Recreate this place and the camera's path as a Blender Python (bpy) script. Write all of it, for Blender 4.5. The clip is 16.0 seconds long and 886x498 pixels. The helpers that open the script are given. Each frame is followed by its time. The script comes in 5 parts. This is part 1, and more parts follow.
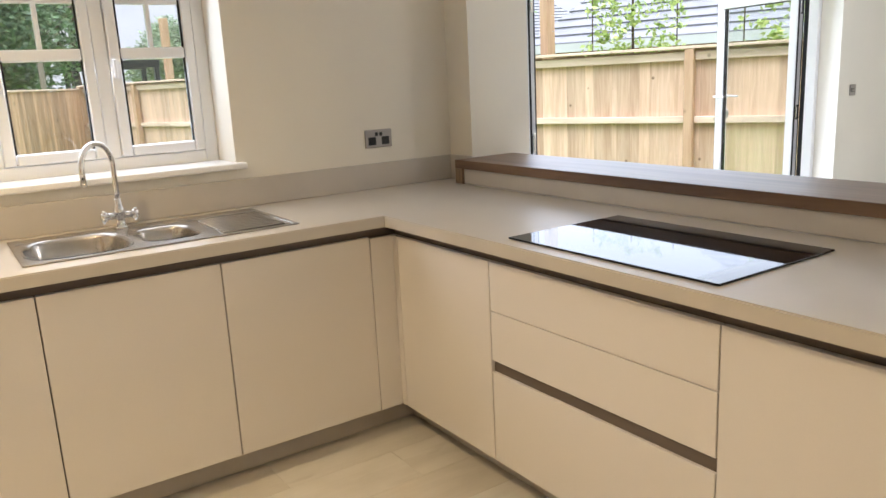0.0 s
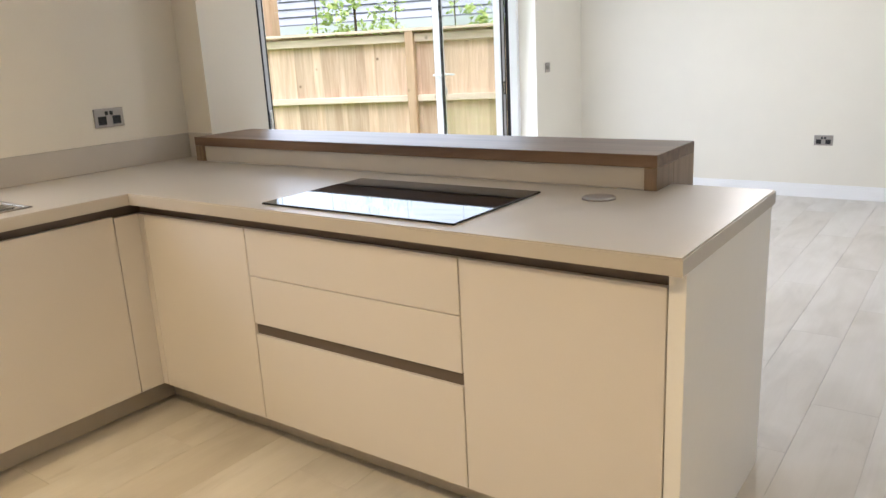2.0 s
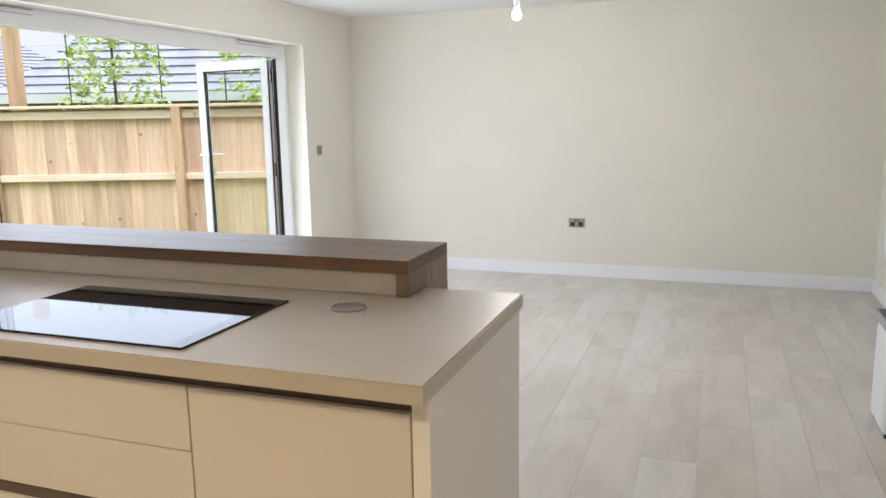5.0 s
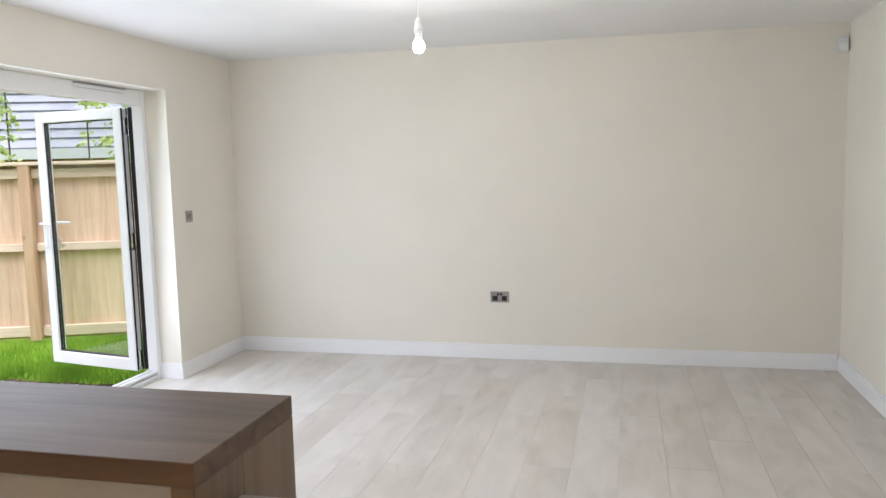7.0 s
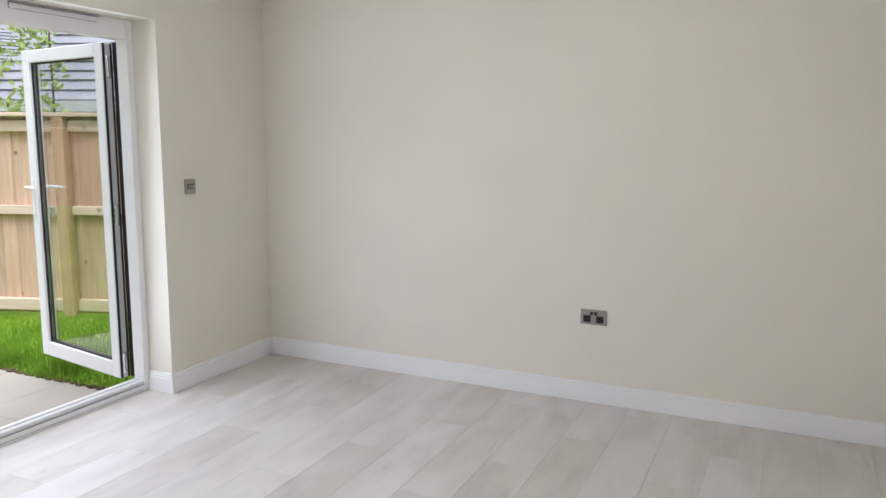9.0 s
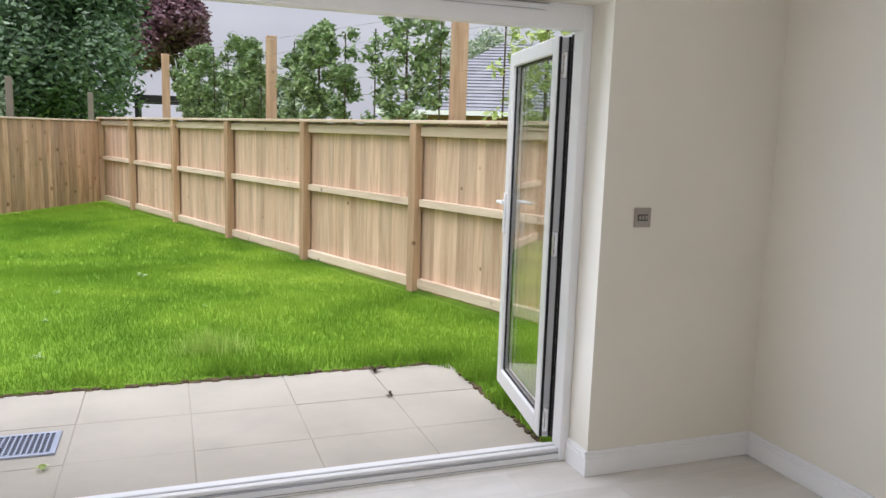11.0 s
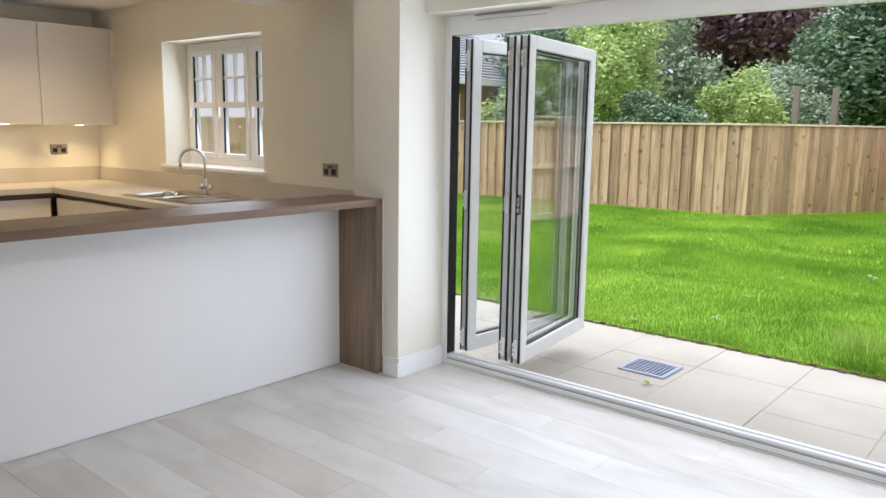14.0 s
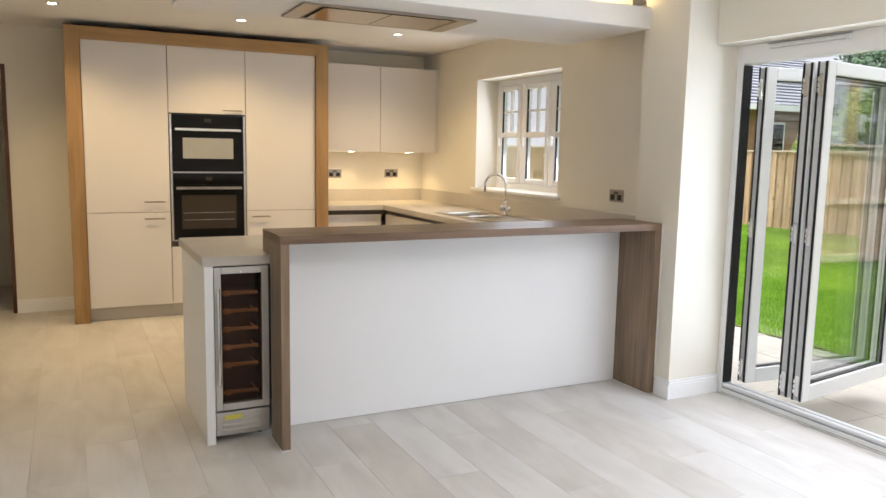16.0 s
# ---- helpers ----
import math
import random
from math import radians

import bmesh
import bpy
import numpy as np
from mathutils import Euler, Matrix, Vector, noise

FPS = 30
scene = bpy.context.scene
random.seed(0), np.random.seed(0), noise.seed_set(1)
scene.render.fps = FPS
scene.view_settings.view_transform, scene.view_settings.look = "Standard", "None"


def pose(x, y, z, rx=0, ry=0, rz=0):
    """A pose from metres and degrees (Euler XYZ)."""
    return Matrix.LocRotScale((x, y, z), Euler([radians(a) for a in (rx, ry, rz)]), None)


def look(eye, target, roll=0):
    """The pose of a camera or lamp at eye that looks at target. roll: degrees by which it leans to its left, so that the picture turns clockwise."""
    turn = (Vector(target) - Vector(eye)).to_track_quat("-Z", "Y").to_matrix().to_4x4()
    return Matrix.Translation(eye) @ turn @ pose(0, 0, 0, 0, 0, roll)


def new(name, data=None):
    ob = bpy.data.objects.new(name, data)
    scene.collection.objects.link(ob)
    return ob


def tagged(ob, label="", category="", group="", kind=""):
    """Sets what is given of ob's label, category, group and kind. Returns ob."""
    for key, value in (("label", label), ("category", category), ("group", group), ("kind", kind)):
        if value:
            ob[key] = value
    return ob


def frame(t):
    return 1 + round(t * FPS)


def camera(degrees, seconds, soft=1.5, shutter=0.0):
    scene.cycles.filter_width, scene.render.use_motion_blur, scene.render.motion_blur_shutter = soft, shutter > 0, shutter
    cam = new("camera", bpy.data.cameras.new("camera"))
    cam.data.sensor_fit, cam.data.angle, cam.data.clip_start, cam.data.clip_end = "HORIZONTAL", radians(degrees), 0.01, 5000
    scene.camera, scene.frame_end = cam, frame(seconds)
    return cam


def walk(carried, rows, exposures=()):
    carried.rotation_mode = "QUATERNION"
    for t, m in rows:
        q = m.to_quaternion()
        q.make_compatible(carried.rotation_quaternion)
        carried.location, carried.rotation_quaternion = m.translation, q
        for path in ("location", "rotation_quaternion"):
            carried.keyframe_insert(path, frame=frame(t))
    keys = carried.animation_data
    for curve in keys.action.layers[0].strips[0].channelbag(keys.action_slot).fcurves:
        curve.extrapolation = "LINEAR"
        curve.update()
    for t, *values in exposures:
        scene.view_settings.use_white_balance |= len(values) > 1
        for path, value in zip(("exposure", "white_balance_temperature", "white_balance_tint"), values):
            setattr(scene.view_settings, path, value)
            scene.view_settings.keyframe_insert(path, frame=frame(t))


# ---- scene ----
cam = camera(60.6, 16.0)
PATH = [
    (0, (-2.481, -3.248, 1.438), (-1.396, -1.626, 0.997), -2.9),
    (0.5, (-2.566, -3.282, 1.437), (-1.299, -1.804, 0.978), -3.0),
    (1, (-2.619, -3.313, 1.426), (-1.218, -1.969, 0.943), -3.2),
    (1.5, (-2.646, -3.339, 1.414), (-1.157, -2.104, 0.907), -3.3),
    (2, (-2.653, -3.359, 1.401), (-1.094, -2.216, 0.889), -3.0),
    (2.5, (-2.671, -3.386, 1.407), (-1.046, -2.329, 0.911), -2.6),
    (3, (-2.684, -3.411, 1.423), (-1.0, -2.436, 0.96), -2.1),
    (3.5, (-2.681, -3.424, 1.438), (-0.943, -2.528, 1.018), -1.6),
    (4, (-2.666, -3.421, 1.45), (-0.883, -2.601, 1.067), -1.2),
    (4.2, (-2.65, -3.418, 1.46), (-0.853, -2.625, 1.083), -1.1),
    (6.3, (-1.827, -3.239, 1.491), (0.094, -2.752, 1.222), -1.3),
    (6.5, (-1.715, -3.201, 1.491), (0.212, -2.725, 1.246), -1.5),
    (7, (-1.367, -3.175, 1.49), (0.566, -2.704, 1.279), -1.4),
    (7.5, (-0.987, -3.161, 1.494), (0.945, -2.681, 1.307), -1.0),
    (8, (-0.585, -3.173, 1.489), (1.344, -2.686, 1.285), -0.9),
    (8.2, (-0.407, -3.184, 1.493), (1.518, -2.69, 1.268), -0.7),
    (10.3, (1.266, -3.026, 1.477), (2.373, -1.394, 1.133), 2.3),
    (10.5, (1.383, -2.967, 1.48), (2.371, -1.26, 1.148), 2.3),
    (11, (1.712, -2.838, 1.517), (2.39, -0.98, 1.218), 1.8),
    (11.5, (2.037, -2.857, 1.535), (2.4, -0.909, 1.268), 2.0),
    (12, (2.249, -2.927, 1.547), (2.296, -0.943, 1.292), 2.1),
    (12.5, (2.443, -3.043, 1.548), (2.156, -1.08, 1.287), 2.2),
    (13, (2.741, -3.087, 1.545), (2.111, -1.21, 1.263), 2.0),
    (13.5, (2.901, -3.242, 1.511), (1.948, -1.51, 1.206), 1.6),
    (14, (3.09, -3.313, 1.465), (1.811, -1.81, 1.144), 0.9),
    (14.5, (3.252, -3.322, 1.467), (1.745, -2.049, 1.137), 0.6),
    (15, (3.363, -3.344, 1.451), (1.71, -2.262, 1.136), 0.7),
    (15.5, (3.432, -3.384, 1.453), (1.698, -2.43, 1.165), 1.0),
    (16, (3.462, -3.39, 1.454), (1.684, -2.512, 1.196), 1.1),
]
walk(cam, [(t, look(eye, target, roll)) for t, eye, target, roll in PATH],
     [(0, 0.54, 5850, 14), (2, 0.60, 5800, 14), (4, 0.36, 5850, 14), (6.5, 0.38, 5950, 15), (7.5, 0.14, 5900, 15), (8.2, 0.1, 5900, 15),
      (10.5, -0.3, 6100, 17), (11.5, -0.14, 5950, 16), (13, -0.05, 5800, 13), (14.5, 0.2, 6000, 14), (16, 0.32, 6150, 14)])


# ---- world, sun, large lights ----
world = bpy.data.worlds.new("sky")
scene.world = world
world.use_nodes = True
wn, wl = world.node_tree.nodes, world.node_tree.links
wn.clear()
w_out = wn.new("ShaderNodeOutputWorld")
w_bg = wn.new("ShaderNodeBackground")
w_sky = wn.new("ShaderNodeTexSky")
w_sky.sky_type = "NISHITA"
w_sky.sun_disc = False
w_sky.sun_elevation, w_sky.sun_rotation = radians(68), radians(231)
w_sky.dust_density, w_sky.ozone_density = 4.0, 1.0
w_hsv = wn.new("ShaderNodeHueSaturation")
w_hsv.inputs["Saturation"].default_value = 0.22
w_hsv.inputs["Value"].default_value = 1.0
w_tc = wn.new("ShaderNodeTexCoord")
w_map = wn.new("ShaderNodeMapping")
w_map.inputs["Scale"].default_value = (1.0, 1.0, 3.0)
w_cloud = wn.new("ShaderNodeTexNoise")
w_cloud.inputs["Scale"].default_value, w_cloud.inputs["Detail"].default_value = 2.6, 7.0
w_ramp = wn.new("ShaderNodeValToRGB")
w_ramp.color_ramp.elements[0].position, w_ramp.color_ramp.elements[1].position = 0.35, 0.68
w_ramp.color_ramp.elements[0].color = (6.0, 6.1, 6.25, 1)
w_ramp.color_ramp.elements[1].color = (7.8, 7.8, 7.9, 1)
w_mix = wn.new("ShaderNodeMix")
w_mix.data_type = "RGBA"
w_mix.inputs[0].default_value = 0.8
wl.new(w_tc.outputs["Generated"], w_map.inputs["Vector"])
wl.new(w_map.outputs[0], w_cloud.inputs["Vector"])
wl.new(w_cloud.outputs["Fac"], w_ramp.inputs["Fac"])
wl.new(w_sky.outputs[0], w_hsv.inputs["Color"])
wl.new(w_hsv.outputs[0], w_mix.inputs[6])
wl.new(w_ramp.outputs[0], w_mix.inputs[7])
# an overcast sky is brighter overhead than at the horizon
w_sep, w_up, w_mul = wn.new("ShaderNodeSeparateXYZ"), wn.new("ShaderNodeMapRange"), wn.new("ShaderNodeMix")
w_up.inputs["From Min"].default_value, w_up.inputs["From Max"].default_value = 0.15, 1.0
w_up.inputs["To Min"].default_value, w_up.inputs["To Max"].default_value = 0.92, 3.0
w_mul.data_type, w_mul.blend_type = "RGBA", "MULTIPLY"
w_mul.inputs[0].default_value = 1.0
wl.new(w_tc.outputs["Generated"], w_sep.inputs[0])
wl.new(w_sep.outputs["Z"], w_up.inputs["Value"])
wl.new(w_mix.outputs[2], w_mul.inputs[6])
wl.new(w_up.outputs[0], w_mul.inputs[7])
wl.new(w_mul.outputs[2], w_bg.inputs["Color"])
w_bg.inputs["Strength"].default_value = 0.13
wl.new(w_bg.outputs[0], w_out.inputs[0])


def lamp(name, kind, m, energy, color=(1, 1, 1), **kw):
    data = bpy.data.lights.new(name, kind)
    data.energy, data.color = energy, color
    for key, value in kw.items():
        if key == "size":
            data.shape = "RECTANGLE"
            data.size, data.size_y = value
        elif key == "spot":
            data.spot_size, data.spot_blend = radians(value), 0.8
        elif key == "soft":
            data.shadow_soft_size = value
        elif key == "angle":
            data.angle = radians(value)
    ob = new(name, data)
    ob.matrix_world = m
    return ob


lamp("sun", "SUN", look((0, 0, 30), (7.5, 6.0, 5)), 2.5, (1.0, 0.98, 0.95), angle=60)
# daylight in the two openings
lamp("bifold_daylight", "AREA", look((1.8, 0.12, 1.15), (1.8, -2.0, 1.05)), 32, (0.82, 0.90, 1.0), size=(3.1, 1.75))
lamp("window_daylight", "AREA", look((-2.04, 0.17, 1.62), (-2.04, -2.0, 1.2)), 7, (0.88, 0.94, 1.0), size=(1.15, 0.85))
WARM = (1.0, 0.705, 0.325)


# ---- materials ----
def base_mat(name):
    m = bpy.data.materials.new(name)
    m.use_nodes = True
    return m, m.node_tree.nodes, m.node_tree.links, m.node_tree.nodes["Principled BSDF"]


def coords(nodes, links, scale=(1, 1, 1), jump=False):
    tc, mp = nodes.new("ShaderNodeTexCoord"), nodes.new("ShaderNodeMapping")
    mp.inputs["Scale"].default_value = scale
    links.new(tc.outputs["Object"], mp.inputs["Vector"])
    if jump:
        info, mul = nodes.new("ShaderNodeObjectInfo"), nodes.new("ShaderNodeMath")
        mul.operation = "MULTIPLY"
        mul.inputs[1].default_value = 37.0
        links.new(info.outputs["Random"], mul.inputs[0])
        links.new(mul.outputs[0], mp.inputs["Location"])
    return mp.outputs[0]


def noise_node(nodes, links, vec, scale, detail=5.0, rough=0.55, distort=0.0):
    n = nodes.new("ShaderNodeTexNoise")
    n.inputs["Scale"].default_value, n.inputs["Detail"].default_value = scale, detail
    n.inputs["Roughness"].default_value, n.inputs["Distortion"].default_value = rough, distort
    links.new(vec, n.inputs["Vector"])
    return n.outputs["Fac"]


def ramp(nodes, links, fac, stops):
    r = nodes.new("ShaderNodeValToRGB")
    el = r.color_ramp.elements
    while len(el) < len(stops):
        el.new(0.5)
    for e, (p, c) in zip(el, stops):
        e.position, e.color = p, (*c, 1)
    links.new(fac, r.inputs["Fac"])
    return r.outputs["Color"]


def mix_col(nodes, links, fac, a, b, mode="MIX"):
    m = nodes.new("ShaderNodeMix")
    m.data_type, m.blend_type = "RGBA", mode
    for sock, v in ((m.inputs[0], fac), (m.inputs[6], a), (m.inputs[7], b)):
        if isinstance(v, (int, float)):
            sock.default_value = v
        elif isinstance(v, tuple):
            sock.default_value = (*v, 1)
        else:
            links.new(v, sock)
    return m.outputs[2]


def bump(nodes, links, bsdf, height, strength, dist=0.002):
    b = nodes.new("ShaderNodeBump")
    b.inputs["Strength"].default_value, b.inputs["Distance"].default_value = strength, dist
    links.new(height, b.inputs["Height"])
    links.new(b.outputs[0], bsdf.inputs["Normal"])


def dark(c, k):
    return tuple(v * k for v in c)


def paint(name, c, rough=0.6, vary=0.06, fine=120.0, relief=0.15, spec=0.35, metal=0.0, large=1.7):
    """A painted or plain surface: slow drift of tone, fine grain in relief."""
    m, n, l, b = base_mat(name)
    v = coords(n, l)
    slow = noise_node(n, l, v, large, 4.0)
    grain = noise_node(n, l, v, fine, 3.0)
    col = ramp(n, l, slow, [(0.3, dark(c, 1 - vary)), (0.7, tuple(min(1, q * (1 + vary * 0.5)) for q in c))])
    col = mix_col(n, l, 0.06, col, ramp(n, l, grain, [(0.3, dark(c, 0.75)), (0.7, c)]))
    l.new(col, b.inputs["Base Color"])
    rr = n.new("ShaderNodeMapRange")
    rr.inputs["To Min"].default_value, rr.inputs["To Max"].default_value = rough * 0.88, min(1, rough * 1.12)
    l.new(slow, rr.inputs["Value"])
    l.new(rr.outputs[0], b.inputs["Roughness"])
    b.inputs["Metallic"].default_value, b.inputs["Specular IOR Level"].default_value = metal, spec
    if relief:
        bump(n, l, b, grain, relief, 0.001)
    return m


def wood(name, c_dark, c_light, axis=1, rough=0.5, grain=1.0, spread=0.25, knots=0.0, relief=0.2, spec=0.35, knot_size=0.17):
    """Grain drawn out along an axis; each piece starts elsewhere in the pattern and has a tone of its own."""
    m, n, l, b = base_mat(name)
    s = [26.0 * grain] * 3
    s[axis] = 1.6 * grain
    v = coords(n, l, tuple(s), jump=True)
    fine = noise_node(n, l, v, 1.0, 7.0, 0.62, 0.6)
    s2 = [5.0 * grain] * 3
    s2[axis] = 0.7 * grain
    v2 = coords(n, l, tuple(s2), jump=True)
    broad = noise_node(n, l, v2, 1.0, 3.0, 0.5, 1.2)
    col = ramp(n, l, fine, [(0.32, c_dark), (0.66, c_light)])
    col2 = ramp(n, l, broad, [(0.3, dark(c_dark, 0.9)), (0.7, c_light)])
    col = mix_col(n, l, 0.45, col, col2)
    if knots:
        v3 = coords(n, l, (1, 1, 1), jump=True)
        vor = n.new("ShaderNodeTexVoronoi")
        vor.inputs["Scale"].default_value = 5.5
        l.new(v3, vor.inputs["Vector"])
        spot = ramp(n, l, vor.outputs["Distance"], [(0.06, (1, 1, 1)), (knot_size, (0, 0, 0))])
        few = ramp(n, l, noise_node(n, l, v3, 2.4, 2.0), [(0.50, (0, 0, 0)), (0.58, (1, 1, 1))])
        spot = mix_col(n, l, 1.0, spot, few, "MULTIPLY")
        col = mix_col(n, l, spot, col, dark(c_dark, 0.5))
        grey = noise_node(n, l, v3, 1.3, 4.0)
        wet = ramp(n, l, grey, [(0.45, (0, 0, 0)), (0.75, (knots, knots, knots))])
        col = mix_col(n, l, wet, col, (0.36, 0.31, 0.22))
    info = n.new("ShaderNodeObjectInfo")
    tone = ramp(n, l, info.outputs["Random"], [(0.0, (1 - spread,) * 3), (1.0, (1.0, 1.0, 1.0))])
    col = mix_col(n, l, 1.0, col, tone, "MULTIPLY")
    l.new(col, b.inputs["Base Color"])
    b.inputs["Roughness"].default_value, b.inputs["Specular IOR Level"].default_value = rough, spec
    bump(n, l, b, fine, relief, 0.001)
    return m


def metal(name, c, rough, brushed=None, aniso=0.0):
    m, n, l, b = base_mat(name)
    s = [3.0, 3.0, 3.0]
    if brushed is not None:
        s = [260.0] * 3
        s[brushed] = 4.0
    v = coords(n, l, tuple(s))
    g = noise_node(n, l, v, 1.0, 4.0)
    l.new(ramp(n, l, g, [(0.3, dark(c, 0.94)), (0.7, c)]), b.inputs["Base Color"])
    rr = n.new("ShaderNodeMapRange")
    rr.inputs["To Min"].default_value, rr.inputs["To Max"].default_value = rough * 0.9, rough * 1.1
    l.new(g, rr.inputs["Value"])
    l.new(rr.outputs[0], b.inputs["Roughness"])
    b.inputs["Metallic"].default_value = 1.0
    return m


def glass(name, tint=(0.985, 0.992, 0.99), shine=0.045):
    m = bpy.data.materials.new(name)
    m.use_nodes = True
    n, l = m.node_tree.nodes, m.node_tree.links
    n.clear()
    out, mixer = n.new("ShaderNodeOutputMaterial"), n.new("ShaderNodeMixShader")
    clear, gloss, fr = n.new("ShaderNodeBsdfTransparent"), n.new("ShaderNodeBsdfGlossy"), n.new("ShaderNodeLayerWeight")
    power, scale_ = n.new("ShaderNodeMath"), n.new("ShaderNodeMath")
    power.operation, scale_.operation = "POWER", "MULTIPLY_ADD"
    power.inputs[1].default_value, scale_.inputs[1].default_value, scale_.inputs[2].default_value = 3.2, 0.75, shine
    clear.inputs["Color"].default_value = (*tint, 1)
    gloss.inputs["Roughness"].default_value = 0.01
    l.new(fr.outputs["Facing"], power.inputs[0])
    l.new(power.outputs[0], scale_.inputs[0])
    l.new(scale_.outputs[0], mixer.inputs[0])
    l.new(clear.outputs[0], mixer.inputs[1])
    l.new(gloss.outputs[0], mixer.inputs[2])
    l.new(mixer.outputs[0], out.inputs[0])
    return m


def glow(name, c, strength):
    m, n, l, b = base_mat(name)
    b.inputs["Base Color"].default_value = (*c, 1)
    b.inputs["Emission Color"].default_value = (*c, 1)
    b.inputs["Emission Strength"].default_value = strength
    return m


def leafy(name, a, c, rough=0.38, shine=0.6):
    """Leaves: tone differs from leaf to leaf, some light passes through."""
    m, n, l, b = base_mat(name)
    geo = n.new("ShaderNodeNewGeometry")
    v = coords(n, l)
    big = noise_node(n, l, v, 0.8, 3.0)
    col = ramp(n, l, geo.outputs["Random Per Island"], [(0.0, a), (1.0, c)])
    col = mix_col(n, l, ramp(n, l, big, [(0.42, (0, 0, 0)), (0.66, (0.6, 0.6, 0.6))]), col, a)
    l.new(col, b.inputs["Base Color"])
    b.inputs["Roughness"].default_value, b.inputs["Specular IOR Level"].default_value = rough, shine
    tr, add, out = n.new("ShaderNodeBsdfTranslucent"), n.new("ShaderNodeMixShader"), n["Material Output"]
    l.new(col, tr.inputs["Color"])
    add.inputs[0].default_value = 0.25
    l.new(b.outputs[0], add.inputs[1])
    l.new(tr.outputs[0], add.inputs[2])
    l.new(add.outputs[0], out.inputs[0])
    return m


def lawn_leaf(name):
    """Grass: lime and deep green patches a metre or two wide, slight change from blade to blade."""
    m, n, l, b = base_mat(name)
    v = coords(n, l)
    geo = n.new("ShaderNodeNewGeometry")
    patch = ramp(n, l, noise_node(n, l, v, 0.55, 5.0, 0.6, 0.8), [(0.34, (0.145, 0.285, 0.027)), (0.52, (0.25, 0.42, 0.045)), (0.70, (0.39, 0.55, 0.075))])
    fleck = ramp(n, l, noise_node(n, l, v, 5.0, 4.0), [(0.35, (0.92, 0.94, 0.92)), (0.65, (1.05, 1.04, 1.05))])
    col = mix_col(n, l, 1.0, patch, fleck, "MULTIPLY")
    col = mix_col(n, l, 1.0, col, ramp(n, l, geo.outputs["Random Per Island"], [(0.0, (0.92, 0.94, 0.9)), (1.0, (1.08, 1.06, 1.1))]), "MULTIPLY")
    l.new(col, b.inputs["Base Color"])
    b.inputs["Roughness"].default_value, b.inputs["Specular IOR Level"].default_value = 0.75, 0.1
    tr, add, out = n.new("ShaderNodeBsdfTranslucent"), n.new("ShaderNodeMixShader"), n["Material Output"]
    l.new(col, tr.inputs["Color"])
    add.inputs[0].default_value = 0.42
    l.new(b.outputs[0], add.inputs[1])
    l.new(tr.outputs[0], add.inputs[2])
    l.new(add.outputs[0], out.inputs[0])
    return m


